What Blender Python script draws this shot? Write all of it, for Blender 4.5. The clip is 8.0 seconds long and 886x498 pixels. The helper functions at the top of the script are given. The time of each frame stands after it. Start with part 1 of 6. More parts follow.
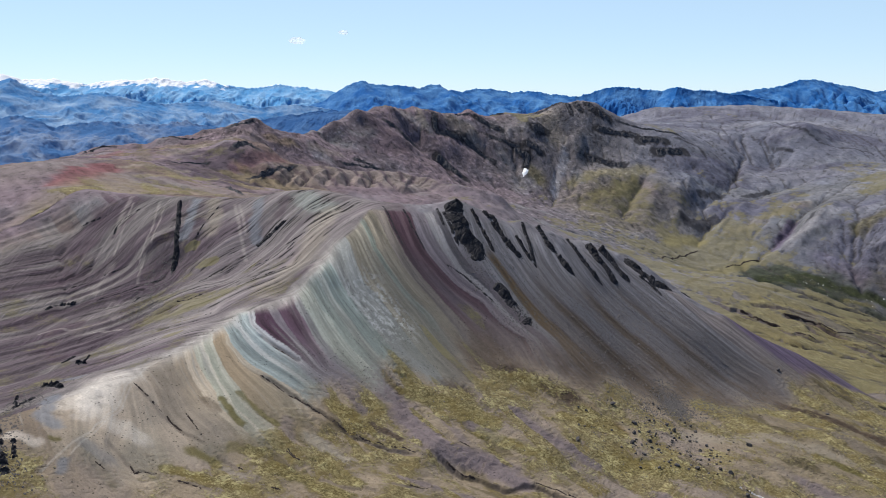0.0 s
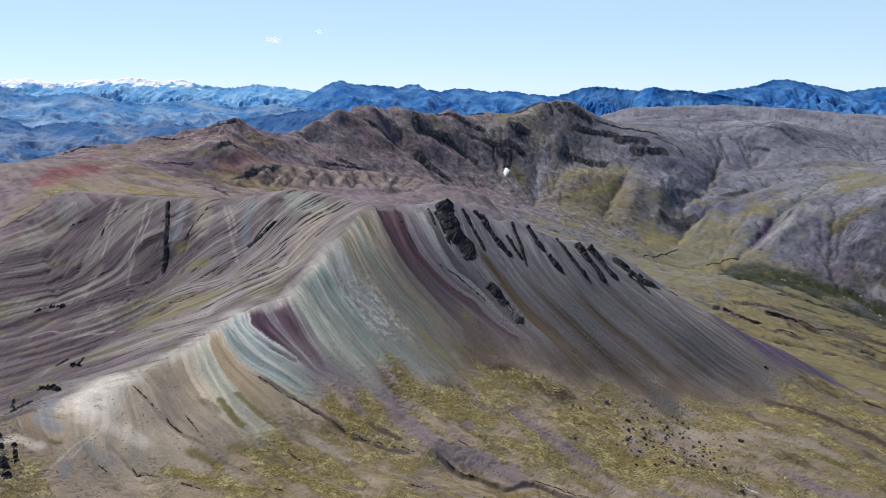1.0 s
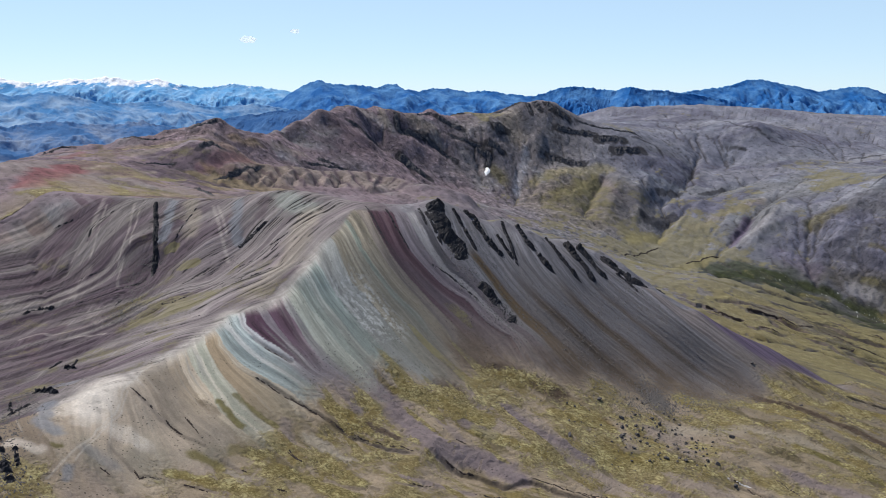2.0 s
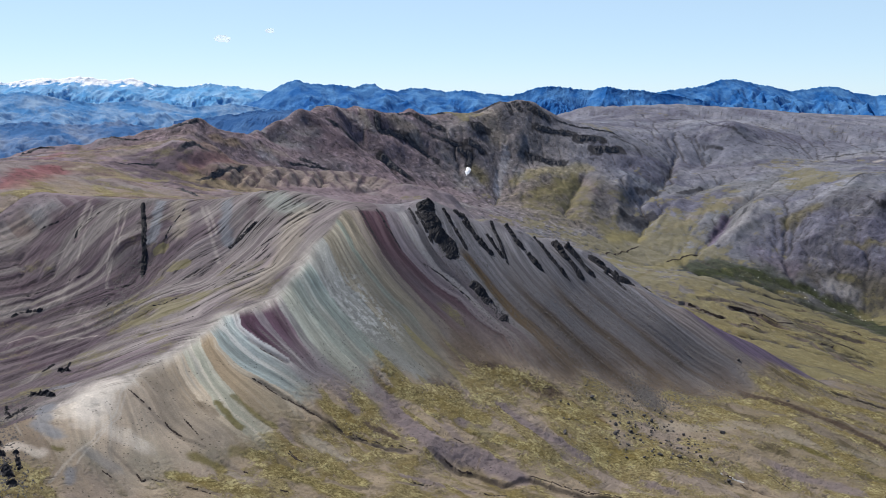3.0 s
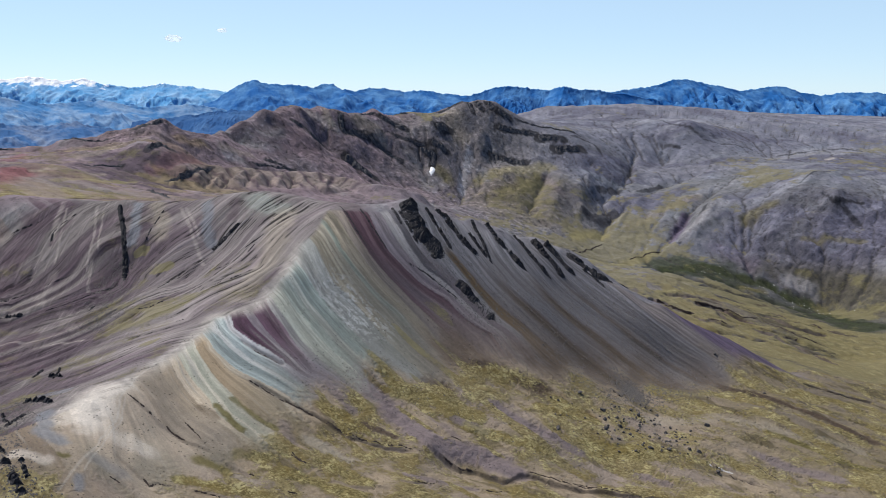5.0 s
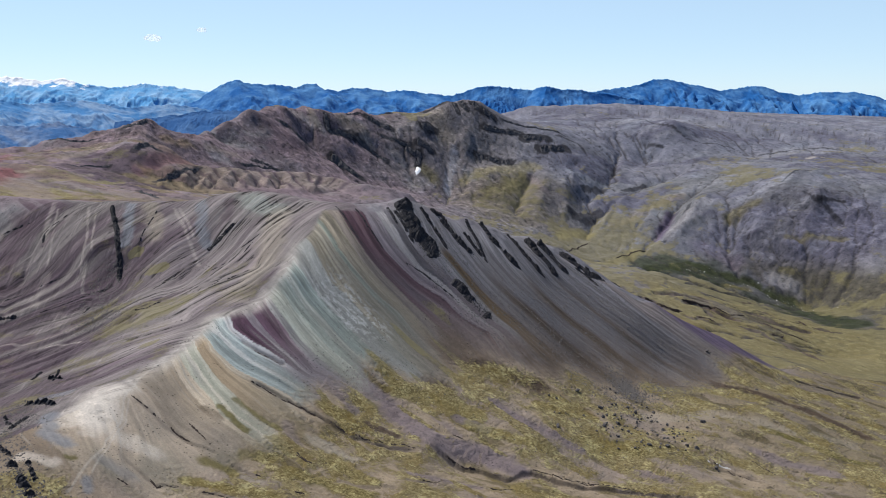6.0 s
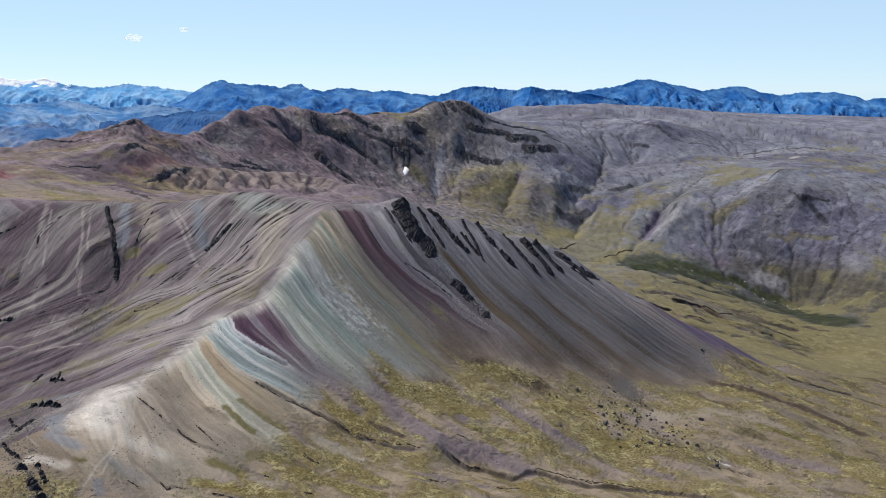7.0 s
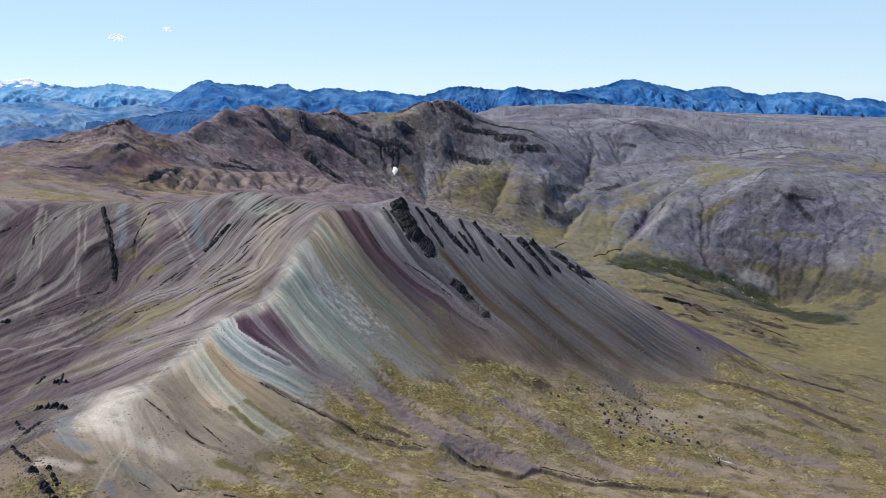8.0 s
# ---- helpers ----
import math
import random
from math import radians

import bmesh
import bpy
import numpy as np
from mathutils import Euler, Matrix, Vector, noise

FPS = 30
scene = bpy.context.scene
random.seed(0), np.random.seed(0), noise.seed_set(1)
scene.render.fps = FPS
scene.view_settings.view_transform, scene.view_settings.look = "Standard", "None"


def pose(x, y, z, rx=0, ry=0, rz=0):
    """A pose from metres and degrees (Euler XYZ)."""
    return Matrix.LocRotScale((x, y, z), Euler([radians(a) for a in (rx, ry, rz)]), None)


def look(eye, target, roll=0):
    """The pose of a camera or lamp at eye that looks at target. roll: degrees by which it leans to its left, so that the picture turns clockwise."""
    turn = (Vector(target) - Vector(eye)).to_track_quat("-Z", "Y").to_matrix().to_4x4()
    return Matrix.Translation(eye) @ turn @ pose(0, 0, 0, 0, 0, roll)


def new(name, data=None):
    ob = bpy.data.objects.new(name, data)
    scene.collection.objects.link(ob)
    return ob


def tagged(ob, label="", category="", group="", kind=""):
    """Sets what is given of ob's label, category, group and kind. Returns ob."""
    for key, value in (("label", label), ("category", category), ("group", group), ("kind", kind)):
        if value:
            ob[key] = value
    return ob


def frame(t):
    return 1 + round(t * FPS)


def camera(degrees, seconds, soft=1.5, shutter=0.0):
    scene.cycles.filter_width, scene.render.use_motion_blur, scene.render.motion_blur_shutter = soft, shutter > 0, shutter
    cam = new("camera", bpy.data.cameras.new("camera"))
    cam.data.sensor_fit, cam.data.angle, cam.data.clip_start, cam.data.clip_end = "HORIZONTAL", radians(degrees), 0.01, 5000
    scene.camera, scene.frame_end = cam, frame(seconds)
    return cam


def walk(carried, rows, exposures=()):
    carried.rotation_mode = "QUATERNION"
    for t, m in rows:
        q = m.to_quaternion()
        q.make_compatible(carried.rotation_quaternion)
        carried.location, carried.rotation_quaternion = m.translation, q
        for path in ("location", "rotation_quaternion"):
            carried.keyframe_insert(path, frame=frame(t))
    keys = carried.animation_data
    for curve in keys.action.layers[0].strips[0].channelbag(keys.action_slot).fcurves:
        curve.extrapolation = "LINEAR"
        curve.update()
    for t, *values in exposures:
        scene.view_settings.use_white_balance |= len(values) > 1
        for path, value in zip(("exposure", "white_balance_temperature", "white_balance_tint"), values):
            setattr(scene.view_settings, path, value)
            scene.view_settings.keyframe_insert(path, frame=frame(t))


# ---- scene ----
cam = camera(53.43, 8.0, soft=0.45)
PATH = [
    (0, (0.0, 0.0, 300.0), (-0.002, 196.802, 264.382), 0.00),
    (0.5, (-6.364, -0.572, 300.228), (-3.482, 196.2, 264.556), 0.01),
    (1, (-12.764, -1.16, 300.376), (-7.032, 195.546, 264.676), 0.01),
    (1.5, (-19.222, -1.642, 300.44), (-10.604, 194.954, 264.72), 0.03),
    (3, (-38.3, -2.426, 300.626), (-20.92, 193.574, 264.812), 0.04),
    (3.5, (-44.656, -2.568, 300.694), (-24.378, 193.146, 264.854), 0.04),
    (4, (-51.028, -2.508, 300.726), (-27.902, 192.892, 264.9), 0.04),
    (4.5, (-57.352, -2.248, 300.654), (-31.524, 192.82, 264.856), 0.02),
    (6, (-75.952, -0.9, 300.176), (-42.944, 193.082, 264.384), -0.03),
    (6.5, (-82.166, -0.134, 300.108), (-47.05, 193.482, 264.34), -0.04),
    (7, (-88.376, 0.708, 300.052), (-51.206, 193.942, 264.284), -0.02),
    (7.5, (-94.508, 1.636, 300.01), (-55.43, 194.486, 264.206), -0.03),
    (8, (-100.508, 2.614, 300.006), (-59.518, 195.07, 264.218), -0.02),
]
walk(cam, [(t, look(eye, target, roll)) for t, eye, target, roll in PATH])

# ---- sky, sun ----
SUN_AZIMUTH, SUN_HEIGHT = -38.0, 56.0   # degrees: from +y towards +x, and above the horizon
world = bpy.data.worlds.new("sky")
scene.world = world
world.use_nodes = True
wn = world.node_tree
wn.nodes.clear()
sky = wn.nodes.new("ShaderNodeTexSky")
sky.sky_type = "NISHITA"
sky.sun_disc = False
sky.sun_elevation, sky.sun_rotation = radians(SUN_HEIGHT), radians(SUN_AZIMUTH)
sky.altitude, sky.air_density, sky.dust_density, sky.ozone_density = 3500.0, 0.95, 0.0, 1.0
glow = wn.nodes.new("ShaderNodeBackground")
glow.inputs["Strength"].default_value = 0.116
sink = wn.nodes.new("ShaderNodeOutputWorld")
tint = wn.nodes.new("ShaderNodeMix")   # the camera's cool white balance
tint.data_type, tint.blend_type = "RGBA", "MULTIPLY"
tint.inputs["Factor"].default_value = 1.0
tint.inputs["B"].default_value = (0.91, 0.98, 1.1, 1)
wn.links.new(sky.outputs[0], tint.inputs["A"])
veil = wn.nodes.new("ShaderNodeMix")   # pale haze where the air is thick and bright, all round the horizon
veil.data_type = "RGBA"
veil.inputs["B"].default_value = (5.4, 7.3, 8.8, 1)
grey = wn.nodes.new("ShaderNodeRGBToBW")
thick = wn.nodes.new("ShaderNodeMapRange")
thick.interpolation_type = "SMOOTHSTEP"
for key, v in (("From Min", 1.8), ("From Max", 3.4), ("To Min", 0.0), ("To Max", 0.6)):
    thick.inputs[key].default_value = v
wn.links.new(sky.outputs[0], grey.inputs[0])
wn.links.new(grey.outputs[0], thick.inputs["Value"])
wn.links.new(thick.outputs[0], veil.inputs["Factor"])
wn.links.new(tint.outputs["Result"], veil.inputs["A"])
wn.links.new(veil.outputs["Result"], glow.inputs["Color"])
wn.links.new(glow.outputs[0], sink.inputs["Surface"])
sun = new("sun", bpy.data.lights.new("sun", "SUN"))
sun.data.energy, sun.data.angle, sun.data.color = 5.4, radians(0.53), (1.0, 0.95, 0.87)
_a, _h = radians(SUN_AZIMUTH), radians(SUN_HEIGHT)
sun.matrix_world = look((math.sin(_a) * math.cos(_h) * 900, math.cos(_a) * math.cos(_h) * 900, math.sin(_h) * 900), (0, 0, 0))


# ---- noise and lines ----
_PERM = np.random.RandomState(7).permutation(1024).astype(np.int32)
_COS = np.cos(_PERM * (2 * math.pi / 1024)).astype(np.float32)
_SIN = np.sin(_PERM * (2 * math.pi / 1024)).astype(np.float32)


def grain(x, y, seed=0):
    """Gradient noise, about -1 to 1."""
    x, y = np.asarray(x, np.float32), np.asarray(y, np.float32)
    ix, iy = np.floor(x), np.floor(y)
    fx, fy = x - ix, y - iy
    ix, iy = ix.astype(np.int32) + 37 * seed, iy.astype(np.int32) + 101 * seed
    u, v = fx * fx * (3 - 2 * fx), fy * fy * (3 - 2 * fy)
    p0, p1 = _PERM[ix & 1023], _PERM[(ix + 1) & 1023]

    def corner(p, dx, dy):
        k = (p + iy + dy) & 1023
        return _COS[k] * (fx - dx) + _SIN[k] * (fy - dy)

    n0 = corner(p0, 0, 0)
    n0 += (corner(p1, 1, 0) - n0) * u
    n1 = corner(p0, 0, 1)
    n1 += (corner(p1, 1, 1) - n1) * u
    return 1.5 * (n0 + (n1 - n0) * v)


def fbm(x, y, size, octaves=4, seed=0, gain=0.5):
    out, amp, total = 0.0, 1.0, 0.0
    for k in range(octaves):
        f = 2.03 ** k / size
        out = out + amp * grain(x * f + 17.3 * k, y * f - 9.1 * k, seed + k)
        total += amp
        amp *= gain
    return out / total


def ridged(x, y, size, octaves=4, seed=0, gain=0.5):
    """0 in the hollows, 1 on sharp ridges."""
    out, amp, total = 0.0, 1.0, 0.0
    for k in range(octaves):
        f = 2.03 ** k / size
        out = out + amp * (1 - np.abs(grain(x * f + 5.7 * k, y * f + 3.3 * k, seed + k)))
        total += amp
        amp *= gain
    return out / total


def smooth(a, b, x):
    t = np.clip((x - a) / (b - a), 0, 1)
    return t * t * (3 - 2 * t)


def along(line, x, y):
    """Distance to a plan polyline, the part of its length that has been gone, and the side (positive to its left)."""
    line = np.asarray(line, float)
    best = np.full(np.shape(x), 1e9)
    part, side = np.zeros(np.shape(x)), np.zeros(np.shape(x))
    lengths = np.hypot(*np.diff(line[:, :2], axis=0).T)
    total, gone = lengths.sum(), 0.0
    for (ax, ay), (bx, by), far in zip(line[:-1, :2], line[1:, :2], lengths):
        ux, uy = (bx - ax) / far, (by - ay) / far
        s = np.clip((x - ax) * ux + (y - ay) * uy, 0, far)
        px, py = x - ax - s * ux, y - ay - s * uy
        d = np.hypot(px, py)
        near = d < best
        best = np.where(near, d, best)
        part = np.where(near, (gone + s) / total, part)
        side = np.where(near, np.sign(ux * py - uy * px), side)
        gone += far
    return best, part, side


# ---- landforms: crest, slope and valley lines (x, y, height) ----
SPUR_CREST = [(-174, 415, 154), (-162, 428, 155), (-155, 444, 155), (-146, 465, 158), (-135, 489, 160), (-126, 524, 165), (-108, 532, 167), (-92, 558, 173), (-84, 566, 182), (-75, 604, 194), (-65, 613, 200), (-56, 649, 212)]
MAIN_CREST = [(-35, 654, 210), (-9, 669, 207), (8, 678, 212), (32, 677, 199), (64, 706, 188), (88, 705, 178), (121, 724, 166), (134, 728, 169), (154, 736, 154), (172, 729, 145), (195, 733, 127), (227, 721, 112)]
BOWL_RIM = [(-341, 741, 196), (-303, 759, 207), (-259, 744, 205), (-216, 721, 206), (-184, 706, 206), (-158, 700, 207), (-138, 686, 211), (-121, 689, 213), (-94, 680, 213), (-73, 663, 209)]
BOWL_UPPER = [(-321, 691, 180), (-307, 726, 184), (-222, 660, 189), (-196, 649, 174), (-164, 654, 189), (-117, 666, 203), (-135, 646, 186)]
BOWL_MIDDLE = [(-314, 655, 165), (-275, 659, 160), (-238, 656, 169), (-150, 611, 168), (-186, 600, 164), (-222, 592, 151), (-262, 605, 149), (-159, 552, 159)]
BOWL_FLOOR = [(-246, 528, 141), (-224, 536, 144), (-191, 539, 150), (-190, 474, 149), (-204, 472, 147), (-206, 436, 148)]
WHITE_HILL = [(-182, 378, 152), (-171, 360, 147), (-162, 372, 146), (-189, 355, 150), (-205, 436, 150)]
FACE_UPPER = [(-52, 602, 192), (-12, 624, 182), (12, 615, 163), (42, 618, 153), (61, 606, 137), (98, 643, 146), (131, 684, 135), (152, 671, 119), (204, 684, 112)]
FACE_MIDDLE = [(-67, 564, 169), (-38, 575, 165), (-15, 572, 150), (-80, 524, 150), (-53, 525, 142), (-26, 522, 134), (15, 567, 134), (40, 555, 122), (69, 606, 138), (89, 585, 119), (132, 601, 95), (160, 594, 83), (218, 651, 75), (244, 646, 69), (275, 638, 63)]
FACE_FOOT = [(-102, 496, 146), (-113, 455, 143), (-94, 472, 136), (-132, 448, 143), (-69, 459, 124), (-21, 492, 116), (15, 509, 116), (56, 534, 108), (127, 532, 86), (163, 591, 80)]
APRON = [(-117, 420, 136), (-135, 413, 136), (-97, 432, 130), (-48, 447, 115), (-24, 446, 108), (-5, 452, 109), (28, 481, 104), (62, 479, 100), (162, 516, 76), (177, 502, 77), (247, 564, 69), (288, 560, 61), (308, 537, 53), (225, 483, 64)]
FOREGROUND = [(-139, 368, 132), (-130, 383, 130), (-107, 396, 125), (-80, 393, 119), (-54, 409, 113), (-26, 406, 109), (6, 442, 98), (37, 439, 94), (73, 456, 88), (107, 456, 80), (141, 457, 80), (182, 470, 69)]
SIDE_VALLEY = [(394, 745, 38), (433, 675, 25), (526, 972, -2), (563, 921, -19), (379, 970, 34), (599, 892, -7), (361, 642, 44)]
VALLEY_FLOOR = [(406, 1127, 48), (655, 1280, -18), (730, 1242, -47), (826, 1242, 18), (403, 1362, 24), (483, 1452, 37), (580, 1441, 48)]
EAST_HILL_FOOT = [(664, 1398, 34), (741, 1356, 40), (787, 1291, 14), (825, 1318, 42), (852, 1403, 69), (851, 1436, 105), (984, 1473, 118), (899, 1571, 145)]
EAST_HILL_BACK = [(653, 1491, 88), (593, 1667, 111), (748, 1706, 140), (910, 1785, 155), (661, 1787, 146), (807, 1838, 189), (986, 1935, 208), (474, 1785, 212)]
EAST_PLATEAU = [(745, 2013, 230), (625, 2070, 251), (499, 2118, 236), (767, 1868, 231), (346, 1750, 220)]
MASSIF_CREST = [(-286, 1282, 247), (-222, 1377, 226), (-140, 1454, 235), (-79, 1549, 259), (-9, 1596, 253), (48, 1684, 268), (253, 1746, 253), (236, 1753, 275)]
MASSIF_FACE = [(-181, 1394, 212), (-50, 1538, 212), (48, 1556, 180), (178, 1682, 232), (206, 1656, 192), (271, 1654, 160), (-150, 1299, 185), (-112, 1373, 187), (65, 1518, 139), (134, 1598, 155), (140, 1596, 155)]
CORRIE_HILLS = [(303, 1551, 117), (370, 1610, 131), (419, 1586, 112), (467, 1563, 72), (422, 1504, 57), (199, 1543, 109)]
WEST_PLATEAU = [(-402, 885, 228), (-360, 880, 216), (-309, 927, 206), (-329, 1009, 216), (-429, 1241, 212), (-412, 1247, 217), (-346, 1199, 224), (-257, 1112, 229), (-283, 1071, 207), (-228, 1148, 228)]
BACK_RIDGE = [(-218, 1067, 186), (-174, 1092, 187), (-81, 1159, 178), (-37, 1178, 171), (-8, 1143, 165)]

RIM_SKYLINE = [(-334, 790, 213), (-308, 775, 212), (-283, 768, 210), (-262, 758, 210), (-241, 745, 209), (-218, 732, 212), (-186, 720, 212), (-159, 714, 213), (-140, 703, 216), (-122, 703, 220), (-104, 699, 221), (-86, 692, 219), (-69, 680, 216), (-51, 667, 215), (-34, 667, 213), (-17, 676, 211), (-3, 684, 212), (8, 690, 215)]
MAIN_SKYLINE = [(20, 692, 211), (39, 694, 202), (65, 716, 195), (91, 722, 184), (124, 740, 173), (158, 752, 160), (178, 748, 149), (200, 748, 133), (224, 740, 117)]
BADLAND_CREST = [(-227, 1085, 193), (-206, 1130, 199), (-180, 1150, 200), (-146, 1165, 194), (-111, 1180, 188), (-85, 1190, 188), (-51, 1200, 182), (-21, 1195, 177), (9, 1170, 169), (38, 1165, 166), (76, 1160, 157)]
MASSIF_SKYLINE = [(-200, 1385, 243), (-173, 1425, 253), (-140, 1470, 265), (-116, 1535, 273), (-88, 1575, 274), (-49, 1605, 268), (-18, 1615, 260), (58, 1695, 252), (127, 1725, 255), (174, 1745, 256), (234, 1768, 272), (269, 1772, 280), (305, 1778, 275), (334, 1795, 260)]
WEST_SKYLINE = [(-486, 1230, 219), (-457, 1240, 222), (-438, 1250, 228), (-408, 1250, 231), (-356, 1250, 232), (-329, 1262, 239), (-309, 1277, 244), (-295, 1288, 253), (-281, 1294, 261), (-272, 1290, 258), (-252, 1312, 245), (-226, 1355, 236)]
PLATEAU_SKYLINE = [(510, 2160, 259), (651, 2150, 261), (742, 2160, 264), (876, 2160, 257), (996, 2160, 247)]

# back slopes and the country round about
LEE_NEAR = [(-300, 815, 203), (-250, 798, 199), (-205, 770, 200), (-150, 755, 199), (-95, 745, 203), (-40, 715, 199), (0, 728, 193), (45, 738, 179), (85, 768, 160), (125, 785, 146), (170, 795, 128), (215, 790, 102), (250, 775, 84)]
LEE_SLOPES = [(-60, 800, 172), (30, 830, 150), (120, 900, 115), (190, 860, 82), (250, 900, 58), (310, 830, 52), (60, 1000, 130), (-60, 980, 160), (150, 1150, 100), (280, 1200, 62), (0, 1300, 140), (130, 1400, 112)]
WEST_COUNTRY = [(-480, 700, 178), (-420, 560, 150), (-330, 430, 140), (-280, 330, 138), (-600, 950, 200), (-560, 1180, 190), (-520, 1350, 150), (-700, 1500, 140), (-900, 900, 180)]
NEAR_COUNTRY = [(-190, 250, 140), (-80, 260, 122), (40, 300, 104), (170, 340, 82), (320, 400, 62), (-50, 100, 125), (450, 450, 40), (600, 650, 0), (750, 900, -20), (900, 1050, -10)]
FAR_COUNTRY = [(1300, 1500, 120), (1250, 1900, 190), (1097, 2719, 240), (1365, 2455, 215), (1600, 2467, 215), (700, 2500, 190), (300, 2100, 200), (0, 2000, 170), (-300, 2000, 150), (-900, 2100, 140), (2100, 2600, 200), (1900, 1600, 150), (1500, 900, 60), (1200, 400, 40)]
OUTER_COUNTRY = [(-2500, 900, 150), (-2500, 2800, 150), (-1200, 3800, 140), (600, 3900, 150), (2600, 3400, 170), (3500, 1500, 150), (2500, -600, 120), (0, -600, 110), (0, -2800, 130), (-2400, -1500, 130), (-900, 0, 140), (900, -200, 70), (2600, -3000, 130), (-3800, 0, 140)]
HIGH_LEES = [(-200, 1215, 176), (-140, 1250, 172), (-60, 1270, 158), (10, 1260, 146), (60, 1240, 142), (-460, 1330, 170), (-380, 1340, 185), (-300, 1380, 190), (-240, 1460, 190), (-150, 1590, 200), (-60, 1690, 205), (60, 1790, 215), (180, 1850, 218), (280, 1860, 222)]
RIDGE_END = [(236, 722, 113), (266, 726, 95), (303, 728, 78), (346, 738, 53), (369, 742, 35), (260, 700, 93), (196, 730, 132)]
LANDFORMS = [RIDGE_END, RIM_SKYLINE, MAIN_SKYLINE, BADLAND_CREST, MASSIF_SKYLINE, WEST_SKYLINE, PLATEAU_SKYLINE, HIGH_LEES, SPUR_CREST, MAIN_CREST, BOWL_RIM, BOWL_UPPER, BOWL_MIDDLE, BOWL_FLOOR, WHITE_HILL, FACE_UPPER, FACE_MIDDLE, FACE_FOOT, APRON,
             FOREGROUND, SIDE_VALLEY, VALLEY_FLOOR, EAST_HILL_FOOT, EAST_HILL_BACK, EAST_PLATEAU, MASSIF_CREST, MASSIF_FACE, CORRIE_HILLS,
             WEST_PLATEAU, BACK_RIDGE, LEE_NEAR, LEE_SLOPES, WEST_COUNTRY, NEAR_COUNTRY, FAR_COUNTRY, OUTER_COUNTRY]


def kernel(r2):
    return np.sqrt(r2 + 25.0)


KNOTS = np.array(sum(LANDFORMS, []), float)
_n = len(KNOTS)
GIVE = np.concatenate([np.full(len(line), 14.0 if line in (FACE_UPPER, FACE_MIDDLE, FACE_FOOT) else 1.0) for line in LANDFORMS])
_m = np.zeros((_n + 3, _n + 3))
_m[:_n, :_n] = kernel((KNOTS[:, None, 0] - KNOTS[None, :, 0]) ** 2 + (KNOTS[:, None, 1] - KNOTS[None, :, 1]) ** 2)
_m[:_n, :_n] -= np.diag(0.0018 * np.hypot(KNOTS[:, 0] + 50, KNOTS[:, 1]) * GIVE)   # lets crowded lines give a little
_m[:_n, _n:] = np.c_[np.ones(_n), KNOTS[:, :2] / 1000]
_m[_n:, :_n] = _m[:_n, _n:].T
WEIGHTS = np.linalg.solve(_m, np.r_[KNOTS[:, 2], 0, 0, 0])


def broad_height(x, y):
    """The smooth lie of the land through the landform lines."""
    out = WEIGHTS[_n] + WEIGHTS[_n + 1] * x / 1000 + WEIGHTS[_n + 2] * y / 1000
    for kx, ky, w in zip(KNOTS[:, 0].tolist(), KNOTS[:, 1].tolist(), WEIGHTS.tolist()):
        dx, dy = x - kx, y - ky
        dx *= dx
        dy *= dy
        dx += dy
        dx += 25.0
        np.sqrt(dx, out=dx)
        dx *= w
        out += dx
    return out


# ---- cuts, gullies and trails in the ground ----
BANK_UPPER = [(-109, 510), (-98, 505), (-83, 501)]
BANK_LONG = [(-103, 477), (-91, 474), (-85, 470), (-72, 465), (-61, 460), (-51, 451), (-39, 448), (-24, 447), (-13, 447)]
STREAM_CUT = [(-8, 449), (1, 446), (16, 440), (30, 434), (49, 441), (60, 435), (70, 433), (86, 433), (105, 431), (130, 424), (170, 400)]
HILL_GULLY = [(-155, 428), (-144, 420), (-138, 417), (-130, 412), (-115, 406)]
HILL_GULLY_TWIN = [(-152, 433), (-137, 425), (-125, 416), (-115, 406)]
NEAR_GULLY = [(-158, 385), (-146, 376), (-138, 371), (-129, 374)]
SIDE_CUT = [(346, 1013), (365, 995), (388, 982)]
SIDE_CUT_MIDDLE = [(412, 1037), (449, 1027), (476, 997)]
SIDE_CUT_LOW = [(395, 965), (414, 952), (420, 935)]
SIDE_CUT_FAR = [(537, 1090), (557, 1039), (595, 1024)]
RIGHT_CUT = [(172, 472), (187, 466), (195, 450)]
TRAIL = [(-168, 345), (-165, 362), (-163, 372), (-160, 394), (-159, 412), (-160, 424), (-157, 445), (-147, 469), (-136, 496), (-127, 520)]
TRAIL_TWIN = [(-161, 362), (-161, 374), (-158, 396), (-157, 411), (-158, 425)]
DIKE = [(-219, 729), (-215, 712), (-209, 689), (-205, 668), (-202, 656), (-200, 640), (-197, 625)]
